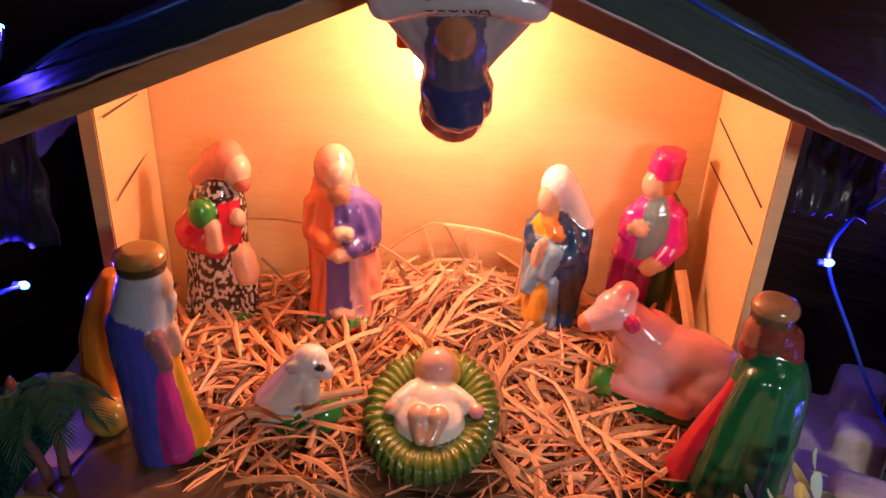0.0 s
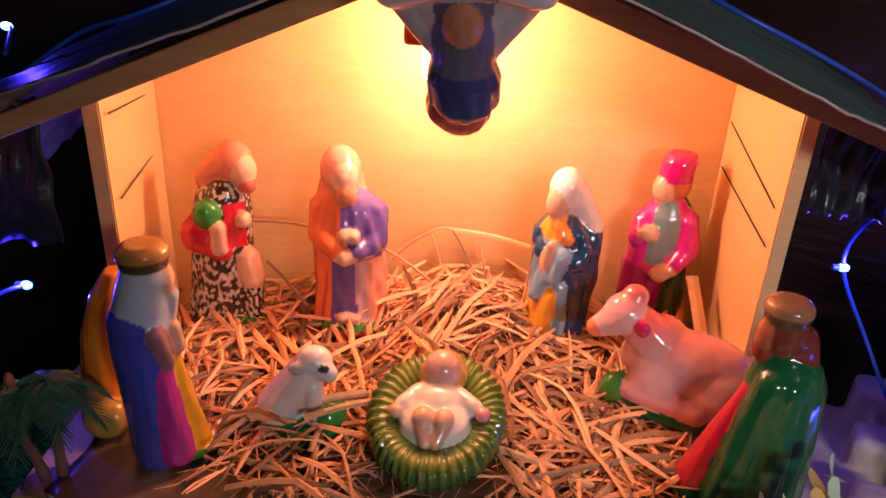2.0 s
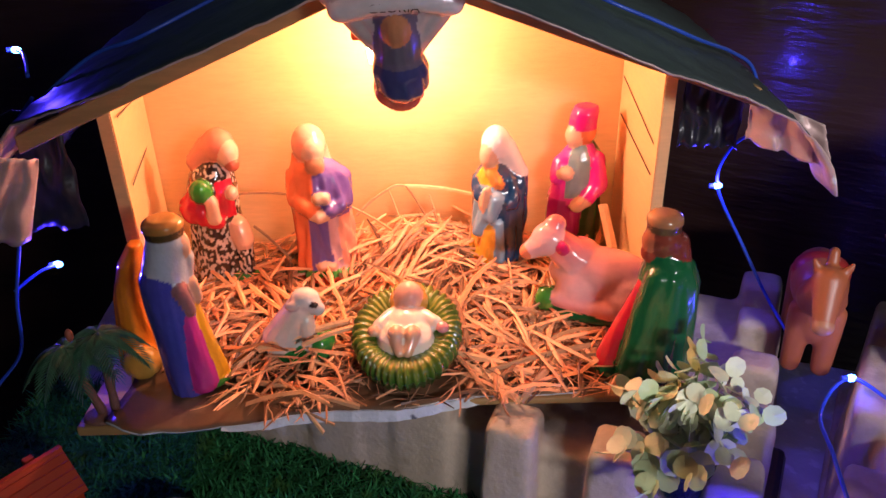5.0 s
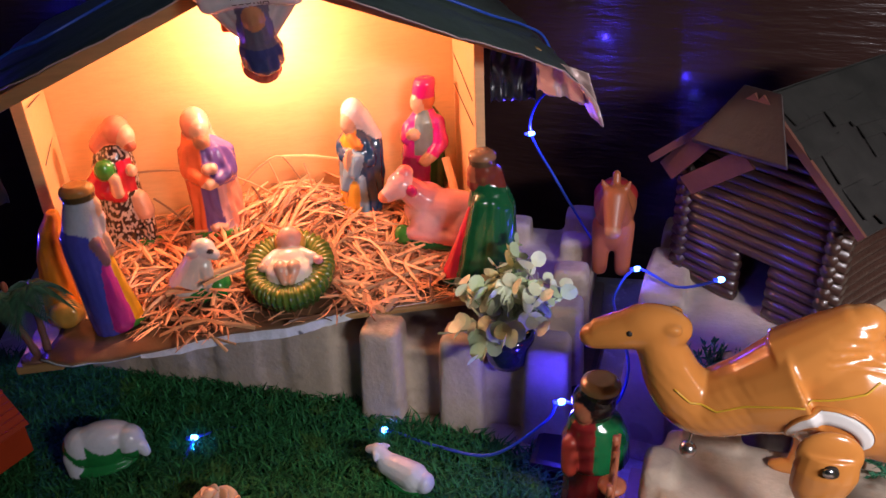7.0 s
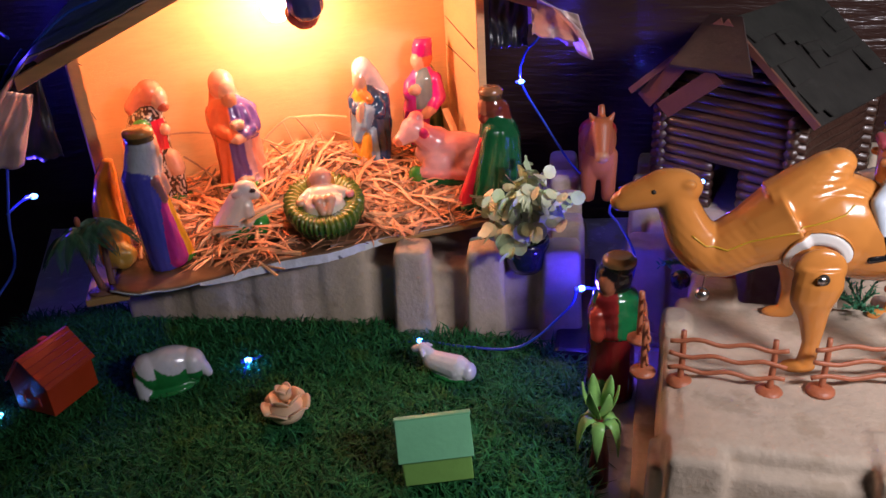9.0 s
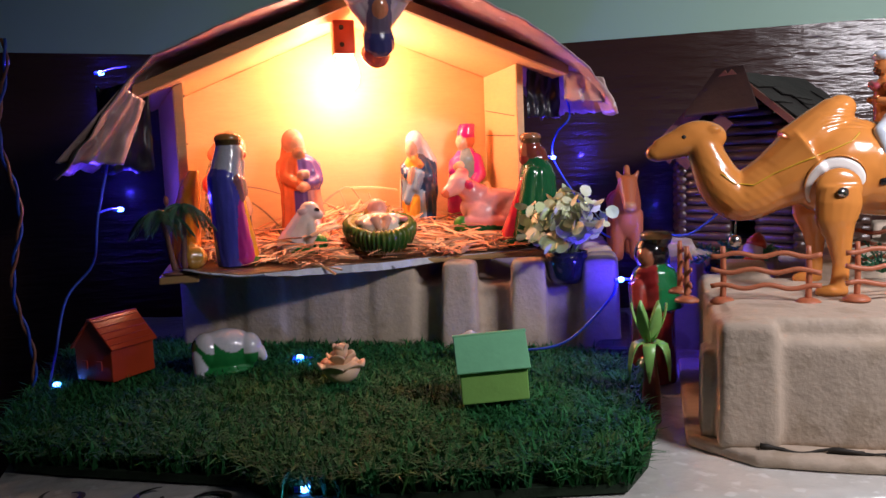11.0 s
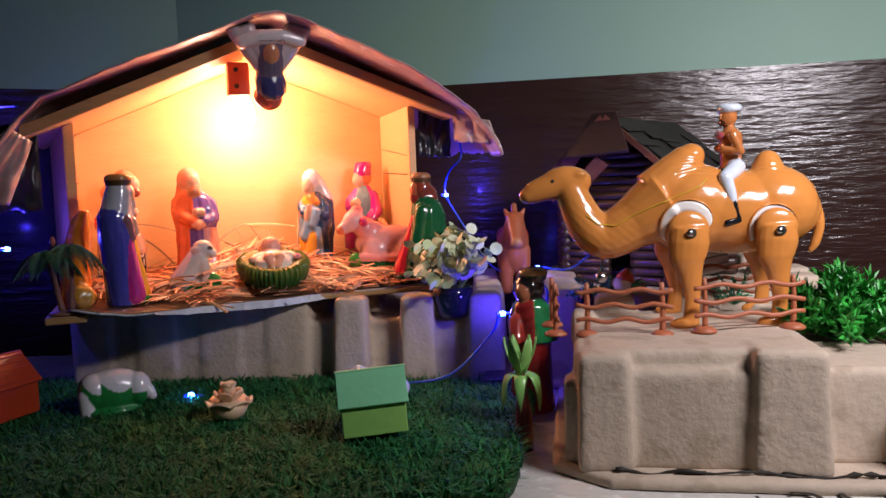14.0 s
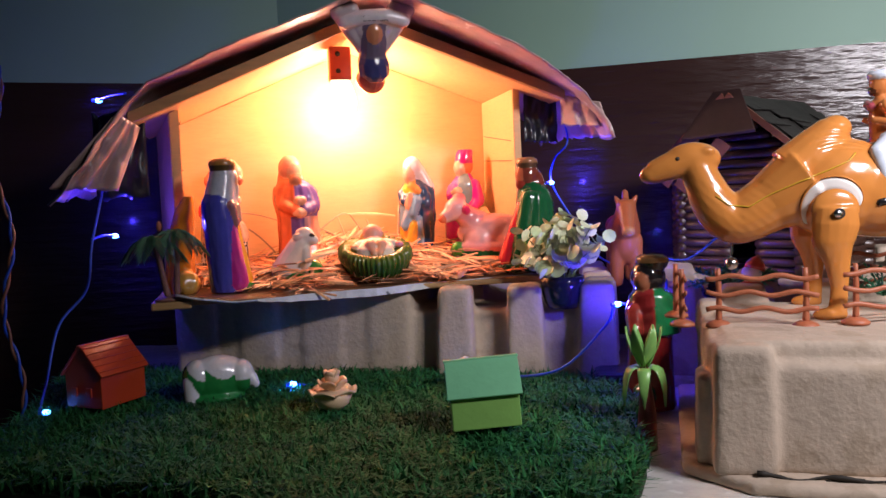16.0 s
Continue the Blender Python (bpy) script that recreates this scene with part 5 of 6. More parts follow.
plant = empty("potted_plant", Matrix.Translation((0.217, 0.4, 0.112)), "pale green artificial plant with round leaves in a glossy black pot", "potted plant")
part("pot", lathe([(0.02, 0.0), (0.026, 0.01), (0.03, 0.03), (0.0305, 0.044), (0.027, 0.045), (0.024, 0.036), (0.004, 0.034)], 24), POT, plant, "", True)
rng = random.Random(23)
for k in range(20):
    a = 2 * math.pi * k / 20 + rng.uniform(-0.2, 0.2)
    out = rng.uniform(0.04, 0.075) if k % 3 else rng.uniform(0.01, 0.03)
    high = rng.uniform(0.052, 0.088) if out < 0.055 else rng.uniform(0.025, 0.055)
    if math.cos(a) < -0.4:
        high -= 0.012
    base, tip = Vector((0.01 * math.cos(a), 0.01 * math.sin(a), 0.036)), Vector((out * math.cos(a), out * math.sin(a), 0.038 + high))
    pts = [base, base.lerp(tip, 0.5) + Vector((0, 0, 0.008)), tip]
    bm = tube(pts, [0.0011, 0.0009, 0.0006], 5, None, 4)
    spray = part("spray", bm, STEM, plant)
    bm = bmesh.new()
    for i in range(5):
        u = 0.3 + 0.7 * i / 4
        c = base.lerp(tip, u) + Vector((0, 0, 0.032 * u * (1 - u)))
        t = i * 2.4 + a
        for s in (0, math.pi):
            disc_leaf(bm, c, Vector((math.cos(t + s), math.sin(t + s), rng.uniform(0.3, 0.9))), rng.uniform(0.009, 0.0122) * (1.1 - 0.35 * (i / 5)), Vector((math.cos(a), math.sin(a), 0.75)))
    part("leaves", bm, LEAFPALE if k % 5 < 3 else LEAFGREEN, spray, "round pale variegated leaves")

# lily-like plastic plant beside the front tray
lily = empty("plastic_plant", Matrix.Translation((0.187, 0.118, 0.0)), "small plastic plant with pointed green leaves on a dark red stem", "artificial plant")
part("stem", tube([(0.0, 0.0, 0.0), (0.002, 0.0, 0.04), (0.0, 0, 0.08), (0.0, 0, 0.1)], [0.012, 0.009, 0.0045, 0.003], 10, None, 4), LILYS, lily, "", True)
for tier, (z, n, r, up) in enumerate(((0.082, 6, 0.021, -0.9), (0.088, 6, 0.02, 1.1))):
    for k in range(n):
        a = 2 * math.pi * (k + 0.5 * tier) / n
        bm = bmesh.new()
        rows = []
        for i in range(7):
            u = i / 6
            w = 0.0062 * math.sin(math.pi * (0.12 + 0.88 * u)) ** 0.8 * (1 if u < 1 else 0.05) + 0.0004
            c = Vector((math.cos(a), math.sin(a), 0)) * (0.003 + r * math.sin(u * 1.5) * (0.8 if up > 0 else 1)) + Vector((0, 0, z + (0.042 * u if up > 0 else 0.012 * math.sin(3 * u) - 0.034 * u * u)))
            s = Vector((-math.sin(a), math.cos(a), 0)) * w
            rows.append((bm.verts.new(c - s), bm.verts.new(c + Vector((math.cos(a), math.sin(a), 0)) * -0.0015), bm.verts.new(c + s)))
        for p, q in zip(rows, rows[1:]):
            bm.faces.new((p[0], p[1], q[1], q[0]))
            bm.faces.new((p[1], p[2], q[2], q[1]))
        leaf = part("leaf", bm, LILYG, lily, "", True)
        so = leaf.modifiers.new("thick", "SOLIDIFY")
        so.thickness = 0.0009


def feathery(name, m, n, length, mat, label, seed, flat=1.0, leaflets=9):
    """A plastic bush: many stalks, each with short needles."""
    ob = empty(name, m, label, "artificial plant")
    r = random.Random(seed)
    for k in range(n):
        a, e = r.uniform(0, 2 * math.pi), r.uniform(0.15, 1.45) * flat
        d = Vector((math.cos(a) * math.cos(e), math.sin(a) * math.cos(e), math.sin(e)))
        L = length * r.uniform(0.7, 1.1)
        bm = bmesh.new()
        mid = d * L * 0.55 + Vector((0, 0, L * 0.08))
        tube([(0, 0, 0), mid, d * L], [0.0014, 0.001, 0.0006], 4, bm, 3)
        for i in range(leaflets):
            u = 0.25 + 0.75 * i / (leaflets - 1)
            c = d * L * u + Vector((0, 0, 0.32 * L * u * (1 - u)))
            for s in range(3):
                w = (d * 0.7 + Vector((r.uniform(-1, 1), r.uniform(-1, 1), r.uniform(-0.5, 1)))).normalized()
                side = w.cross(d)
                side = (side.normalized() if side.length > 1e-3 else w.orthogonal()) * L * 0.035
                ln = L * r.uniform(0.16, 0.26)
                v = [bm.verts.new(c), bm.verts.new(c + w * ln * 0.5 + side), bm.verts.new(c + w * ln), bm.verts.new(c + w * ln * 0.5 - side), bm.verts.new(c + w * ln * 0.5 + side.cross(w) * 0.5)]
                bm.faces.new((v[0], v[1], v[4]))
                bm.faces.new((v[1], v[2], v[4]))
                bm.faces.new((v[2], v[3], v[4]))
                bm.faces.new((v[3], v[0], v[4]))
        part("sprig", bm, mat, ob)
    return ob


feathery("plastic_bush", Matrix.Translation(at_tray(0.312, 0.2, 0.105)), 140, 0.076, BUSHG, "bright green feathery plastic bush on the pulp tray", 3, 1.05, 12)
feathery("plastic_fern", Matrix.Translation(at_tray(0.055, 0.36, 0.135)), 26, 0.055, FERNG, "sea-green plastic fern sprig before the log cabin", 4, 0.55, 8)
feathery("plastic_fern", Matrix.Translation(at_tray(0.21, 0.28, 0.138)), 14, 0.035, FERNG, "sea-green plastic fern sprig behind the toy camel", 8, 0.8, 7)


# ---- toys on the grass ----
def toy_house(name, m, w, d, h, roof, wall_mat, roof_mat, label, lines):
    """A small plastic house of one wall block and a ridged roof with ribs and a ridge cap."""
    ob = empty(name, m, label, "toy house")
    bm = prism([(-w / 2, 0), (w / 2, 0), (w / 2, h), (0, h + roof), (-w / 2, h)], -d / 2, d / 2, 0.0012)
    part("wall_block", bm, wall_mat, ob)
    for s in (-1, 1):
        n = Vector((s * roof, 0, w / 2)).normalized()
        a, b = Vector((s * (w / 2 + 0.0035), 0, h - 0.003)), Vector((0, 0, h + roof + 0.001))
        bm = slab([a + Vector((0, -d / 2 - 0.003, 0)), a + Vector((0, d / 2 + 0.003, 0)), b + Vector((0, d / 2 + 0.003, 0)), b + Vector((0, -d / 2 - 0.003, 0))], n * 0.0025)
        bmesh.ops.bevel(bm, geom=bm.edges[:], offset=0.0006, segments=1, affect="EDGES")
        ro = part("roof_side", bm, roof_mat, ob)
        for k in range(lines):
            u = (k + 0.7) / (lines + 0.4)
            c = a.lerp(b, u) + n * 0.0026
            part("roof_rib", box(0.0012, d + 0.004, 0.0011, 0.0, (0, 0, 0), Matrix.Translation(c)), roof_mat, ro)
    part("ridge_cap", box(0.006, d + 0.008, 0.003, 0.001, (0, 0, h + roof)), roof_mat, ob)
    return ob


rh = toy_house("toy_house", pose(-0.386, 0.442, 0.034, 0, 0, -38), 0.06, 0.07, 0.042, 0.033, REDP, REDP, "orange-red plastic toy house with ribbed roof on grass", 5)
for x in (-0.012, 0.012):
    part("window", box(0.009, 0.002, 0.012, 0.0006, (x, -0.038, 0.014)), REDP, rh, "moulded blind window")
part("chimney", box(0.008, 0.01, 0.016, 0.001, (-0.014, 0.012, 0.058)), REDP, rh)
gh = toy_house("toy_house", pose(0.026, 0.158, 0.037, -3, 0, 77), 0.046, 0.07, 0.036, 0.03, LIMEP, GREENP, "pale green plastic toy house with lime walls on grass", 0)

# cream rose
rose = empty("resin_rose", Matrix.Translation((-0.117, 0.3, 0.03)) @ Matrix.Scale(1.12, 4), "cream resin rose in full bloom lying on the grass", "ornament")
part("cup", lathe([(0.008, 0.0), (0.016, 0.006), (0.02, 0.014), (0.017, 0.02), (0.004, 0.022)], 20), ROSEC, rose, "", True)
rng = random.Random(31)
for tier, (n, r, z, open_) in enumerate(((6, 0.027, 0.012, 0.46), (5, 0.018, 0.02, 0.3), (4, 0.011, 0.027, 0.1))):
    for k in range(n):
        a = 2 * math.pi * k / n + tier * 0.5
        bm = bmesh.new()
        rows = []
        for i in range(6):
            u = i / 5
            row = []
            for j in range(7):
                v = (j - 3) / 3
                rad = r * (0.25 + 0.75 * u * (0.5 + 0.5 * open_) + (0.15 * u if open_ < 0.5 else 0.25 * u * u))
                ang = a + v * (math.pi / n) * 1.25 * (1 - 0.3 * u * u)
                zz = z - 0.004 + (0.02 if open_ < 0.5 else 0.012) * u - open_ * 0.012 * u * u - 0.004 * v * v * u + 0.0012 * noise.noise(Vector((k * 3 + u * 4, v * 3, tier)))
                row.append(bm.verts.new((rad * math.cos(ang), rad * math.sin(ang), zz)))
            rows.append(row)
        for p, q in zip(rows, rows[1:]):
            for j in range(6):
                bm.faces.new((p[j], p[j + 1], q[j + 1], q[j]))
        pe = part("petal", bm, ROSEC, rose, "", True)
        so = pe.modifiers.new("thick", "SOLIDIFY")
        so.thickness = 0.0016
part("heart", ball(0.008, (0, 0, 0.034), (1, 1, 1.1)), ROSEC, rose, "", True)

WHT, SG = (0.7, 0.7, 0.72), (0.02, 0.22, 0.05)
def fleece(a, z):
    return WHT if z > 0.038 + 0.009 * math.sin(radians(a * 2 + 60)) or a > 25 else SG


statue("sheep_statue", [
    ("e", (0, 0, 0.028), (0.041, 0.023, 0.029), fleece), ("e", (-0.024, 0.0, 0.03), (0.02, 0.022, 0.024), fleece), ("e", (0.029, -0.006, 0.028), (0.0165, 0.018, 0.022), lambda a, z: WHT if z > 0.026 else SG),
    ("c", (0.04, -0.014, 0.026), (0.044, -0.018, 0.018), 0.008, 0.006, WHT), ("e", (-0.004, -0.004, 0.004), (0.038, 0.022, 0.007), SG), ("c", (-0.034, -0.012, 0.004), (-0.034, -0.01, 0.026), 0.0085, 0.01, WHT),
], pose(-0.25, 0.42, 0.028, 0, 0, 8), "glossy white clay sheep with a green base lying on grass", "statue", voxel=0.0017)
statue("lamb_statue", [
    ("c", (0.0, 0, 0.016), (-0.034, 0.0, 0.02), 0.0165, 0.013, WHT), ("c", (-0.034, 0, 0.022), (-0.047, 0, 0.034), 0.011, 0.008, WHT), ("c", (-0.047, 0, 0.035), (-0.056, -0.002, 0.033), 0.0075, 0.005, WHT),
    ("e", (-0.01, 0, 0.005), (0.028, 0.016, 0.006), SG), ("e", (0.014, 0, 0.014), (0.01, 0.012, 0.012), (0.6, 0.6, 0.7)), ("c", (-0.044, -0.008, 0.036), (-0.04, -0.013, 0.032), 0.003, 0.002, WHT), ("c", (-0.044, 0.008, 0.036), (-0.04, 0.013, 0.032), 0.003, 0.002, WHT),
], pose(0.092, 0.31, 0.028, 0, 0, -40), "small white clay lamb lying on the grass", "statue", voxel=0.0015)

statue("king_statue", [
    ("l", [(0.0, 0.03, 0.028, 0, 0), (0.02, 0.029, 0.027, 0, 0), (0.08, 0.027, 0.025, 0, 0), (0.12, 0.031, 0.026, 0, 0), (0.138, 0.024, 0.021, 0, 0), (0.15, 0.012, 0.012, 0, 0)], (0.2, 0.012, 0.014)),
    ("l", [(0.092, 0.034, 0.029, 0.004, -0.002), (0.12, 0.033, 0.028, 0.003, -0.001), (0.14, 0.026, 0.023, 0.002, 0), (0.151, 0.013, 0.013, 0, 0)], lambda a, z: (0.01, 0.16, 0.05) if a > -110 or a < -175 else (0.24, 0.02, 0.02)),
    ("e", (0, 0.002, 0.16), (0.0215, 0.0215, 0.022), (0.012, 0.01, 0.012)), ("e", (-0.012, -0.006, 0.157), (0.011, 0.012, 0.013), (0.35, 0.12, 0.06)), ("c", (-0.026, -0.01, 0.122), (-0.03, -0.022, 0.1), 0.009, 0.008, (0.5, 0.06, 0.04)), ("c", (-0.02, -0.018, 0.022), (-0.022, -0.03, 0.01), 0.013, 0.01, (0.03, 0.16, 0.04)),
] + crown(0.174, 0.0195, (0.3, 0.16, 0.06), (0.02, 0.014, 0.01)), pose(0.268, 0.252, 0.004, 0, 0, 0), "painted clay king in red robe, green mantle and dark gold crown", "statue", folds=0.03)

HB = (0.4, 0.11, 0.04)
statue("horse_statue", [
    ("e", (0, 0.02, 0.075), (0.022, 0.05, 0.027), HB), ("e", (0, -0.014, 0.062), (0.019, 0.018, 0.034), HB), ("c", (0, -0.02, 0.08), (0, -0.042, 0.108), 0.019, 0.013, HB), ("c", (0, -0.042, 0.112), (0, -0.064, 0.082), 0.0125, 0.008, HB), ("e", (0, -0.066, 0.079), (0.0085, 0.008, 0.009), (0.45, 0.19, 0.09)),
    ("c", (-0.008, -0.04, 0.118), (-0.013, -0.04, 0.128), 0.005, 0.002, HB), ("c", (0.008, -0.04, 0.118), (0.013, -0.04, 0.128), 0.005, 0.002, HB), ("c", (0, -0.036, 0.118), (0, -0.03, 0.134), 0.005, 0.004, HB),
] + [("c", (x, y, 0.065), (x * 1.05, y, 0.004), 0.0105, 0.008, HB) for x in (-0.011, 0.011) for y in (-0.018, 0.056)] + [("e", (0, 0.024, 0.084), (0.0225, 0.022, 0.019), (0.36, 0.02, 0.02)), ("c", (0, 0.068, 0.08), (0, 0.076, 0.03), 0.007, 0.004, HB)],
    pose(0.402, 0.575, 0.118, 0, 0, -22) @ Matrix.Diagonal((1.3, 1.1, 1.12, 1)), "brown plastic horse with red saddle standing on the pulp tray", "statue", mat=MATTPAINT, voxel=0.0017)


# ---- toy camel with its rider ----
from mathutils.bvhtree import BVHTree

camel = empty("toy_camel", pose(0.467, 0.089, 0.1275, 0, 0, -25), "caramel brown plastic two-humped walking camel with jointed legs", "toy camel")
bm = bmesh.new()


def cx(px):
    return (px - 1418) / 1500


def cz(py):
    return (576 - py) / 1500


def elli(x, z, rx, ry, rz, y=0.0, turn=0.0):
    ball(1.0, (x, y, z), (rx, ry, rz), bm, 3, pose(0, 0, 0, 0, turn, 0))


elli(cx(1415), cz(380), 0.1, 0.043, 0.05)
elli(cx(1340), cz(372), 0.062, 0.044, 0.055)
elli(cx(1306), cz(340), 0.046, 0.033, 0.036)
elli(cx(1477), cz(372), 0.054, 0.042, 0.05)
tube([(cx(1275), 0, cz(345)), (cx(1316), 0, cz(302)), (cx(1337), 0, cz(272))], [0.034, 0.026, 0.0165], 16, bm, 4)
elli(cx(1337), cz(276), 0.0165, 0.0155, 0.015)
tube([(cx(1465), 0, cz(350)), (cx(1470), 0, cz(312)), (cx(1471), 0, cz(286))], [0.038, 0.022, 0.0135], 16, bm, 4)
elli(cx(1471), cz(290), 0.0145, 0.0135, 0.0125)
tube([(cx(1290), 0, cz(360)), (cx(1230), 0, cz(395)), (cx(1180), 0, cz(418)), (cx(1149), 0, cz(392)), (cx(1129), 0, cz(350)), (cx(1116), 0, cz(316))], [0.046, 0.032, 0.027, 0.025, 0.0205, 0.018], 18, bm, 5)
elli(cx(1114), cz(314), 0.031, 0.0185, 0.0195)
tube([(cx(1108), 0, cz(315)), (cx(1074), 0, cz(325)), (cx(1045), 0, cz(335))], [0.0185, 0.016, 0.0125], 14, bm, 4)
elli(cx(1045), cz(337), 0.0125, 0.0125, 0.0105)
for s in (-1, 1):
    ball(0.006, (cx(1136), s * 0.014, cz(302)), (1.4, 0.8, 0.8), bm, 2)
me = remeshed(bm, 0.0017, 12, "body")
co = coords(me)
for i, (x, y, z) in enumerate(co):
    if x < cx(1235) and z < cz(350) - 0.0:
        groove = 0.00014 * math.sin(x * 520 + z * 560 + 2 * noise.noise(Vector((x, y, z)) * 60)) * min(1.0, abs(y) / 0.008)
        co[i, 1] += groove * (1 if y > 0 else -1)
    if z > cz(312) and x > cx(1300):
        co[i, 1] *= 1 + 0.02 * math.sin(math.atan2(z - cz(330), x - cx(1400)) * 60 + x * 500)
me.vertices.foreach_set("co", co.ravel())
me.materials.append(CAMELP)
me.shade_smooth()
body = part("body", me, None, camel)
for s in (-1, 1):
    part("eye", ball(0.0028, (cx(1088), s * 0.0145, cz(313))), HOLE, body, "small dark eye", True)
YELL = material("yellow_line_paint", (0.62, 0.36, 0.03), 0.3)
skin_ = BVHTree.FromPolygons([v.co.copy() for v in me.vertices], [tuple(p.vertices) for p in me.polygons])


def on_camel(x, z, side, out=0.0004):
    """The place on the camel's flank at x and z."""
    hit = skin_.ray_cast(Vector((x, side * 0.2, z)), Vector((0, -side, 0)))[0]
    return (hit if hit else Vector((x, side * 0.03, z))) + Vector((0, side * out, 0))


for s in (-1, 1):
    knots = [(1352, 318), (1340, 330), (1305, 345), (1265, 360), (1225, 378), (1195, 396), (1165, 392), (1140, 372)]
    line = []
    for (x0, z0), (x1, z1) in zip(knots, knots[1:]):
        line += [on_camel(cx(x0 + (x1 - x0) * k / 5), cz(z0 + (z1 - z0) * k / 5), s) for k in range(5)]
    part("harness_line", tube(line, 0.0009, 6), YELL, body, "thin yellow painted harness line", True)


def camel_leg(x, side, hind, swing):
    """A leg on its pin: rounded thigh, knee and flat foot."""
    bm = bmesh.new()
    tube([(0, 0, 0.118), (0, 0, 0.1), (-0.002, 0, 0.082), (0.001, 0, 0.062), (0.003, 0, 0.034), (0.001, 0, 0.008)], [0.02, 0.0235, 0.021, 0.0135, 0.0085, 0.0095], 16, bm, 4)
    ball(1.0, (0, 0, 0.114), (0.0235, 0.0125, 0.0225), bm, 3)
    ball(1.0, (-0.006, 0, 0.006), (0.018, 0.012, 0.0075), bm, 2)
    me = remeshed(bm, 0.0016, 4, "leg")
    c = coords(me)
    for i, (u, v, w) in enumerate(c):
        if 0.04 < w < 0.1:
            c[i, 1] += (1 if v > 0 else -1) * 0.0001 * math.sin(u * 900 + 1.6 * math.sin(w * 160)) * min(1.0, (0.1 - w) / 0.02, (w - 0.04) / 0.02)
    c[:, 1] *= 0.62
    c[:, 2] = np.maximum(c[:, 2], 0.0)
    me.vertices.foreach_set("co", c.ravel())
    me.materials.append(CAMELP)
    me.shade_smooth()
    leg = part("leg", me, None, camel)
    leg.matrix_local = pose(x, side * 0.0515, 0, 0, swing, 0)
    part("pin_hole", lathe([(0.0001, 0.0012), (0.005, 0.0012), (0.0053, 0.001), (0.0053, -0.002)], 16, None, pose(0.0, side * 0.0142, 0.111, 90 if side < 0 else -90, 0, 0)), HOLE, leg, "dark pin hole")
    part("pin", lathe([(0.0043, 0.0), (0.0044, 0.0018), (0.0008, 0.0024)], 12, None, pose(-0.0018, side * 0.0146, 0.111, 90 if side < 0 else -90, 0, 0)), STEEL, leg, "steel pin", True)
    bm = bmesh.new()
    rows = []
    for k in range(33):
        t = k / 32
        a = radians(8 + 205 * t)
        wide = (0.0015 + 0.0125 * math.sin(math.pi * t ** 0.62) ** 0.9) if not hind else 0.0052
        r0, lift = 0.0225, 0.0012
        rows.append([bm.verts.new(on_camel(x + (r0 + wide * q) * math.cos(a), 0.112 + (r0 + wide * q) * math.sin(a), side, lift if 0 < q < 1 else -0.002)) for q in (0, 0.04, 0.35, 0.65, 0.96, 1)])
    for p, q in zip(rows, rows[1:]):
        for u in range(5):
            bm.faces.new((p[u], p[u + 1], q[u + 1], q[u]))
    brim = [on_camel(x + (0.0228 + (0.0015 + 0.0125 * math.sin(math.pi * t ** 0.62) ** 0.9 if not hind else 0.0052)) * math.cos(radians(8 + 205 * t)), 0.112 + (0.0228 + (0.0015 + 0.0125 * math.sin(math.pi * t ** 0.62) ** 0.9 if not hind else 0.0052)) * math.sin(radians(8 + 205 * t)), side, 0.0) for t in [k / 32 for k in range(33)]]
    hood = tube(brim, [0.0004 + 0.003 * math.sin(math.pi * k / 32) ** 0.6 for k in range(33)], 10)
    for v in hood.verts:
        near = min(brim, key=lambda p: (p - v.co).length)
        v.co.z = near.z + (v.co.z - near.z) * (0.5 if v.co.z > near.z else 0.3)
        v.co.x = near.x + (v.co.x - near.x) * 0.4
    part("hip_hood", hood, CAMELP, body, "", True)
    part("socket_guard", bm, WHITEP, body, "white plastic hip socket", True)


camel_leg(cx(1314), -1, False, 0)
camel_leg(cx(1461), -1, True, 0)
camel_leg(cx(1318), 1, False, 0)
camel_leg(cx(1480), 1, True, 0)
part("tail", tube([(cx(1532), 0, cz(350)), (cx(1550), -0.002, cz(368)), (cx(1558), -0.004, cz(405)), (cx(1550), -0.004, cz(440)), (cx(1540), -0.004, cz(455))], [0.006, 0.0065, 0.006, 0.0055, 0.002], 10, None, 5), CAMELP, camel, "", True)
bell = part("bell", ball(0.0075, (cx(1172), -0.004, cz(490))), STEEL, camel, "round steel bell", True)
part("bell_loop", tube([(cx(1172), -0.004, cz(480)), (cx(1174), -0.003, cz(462)), (cx(1176), 0, cz(452))], 0.001, 6), STEEL, bell)

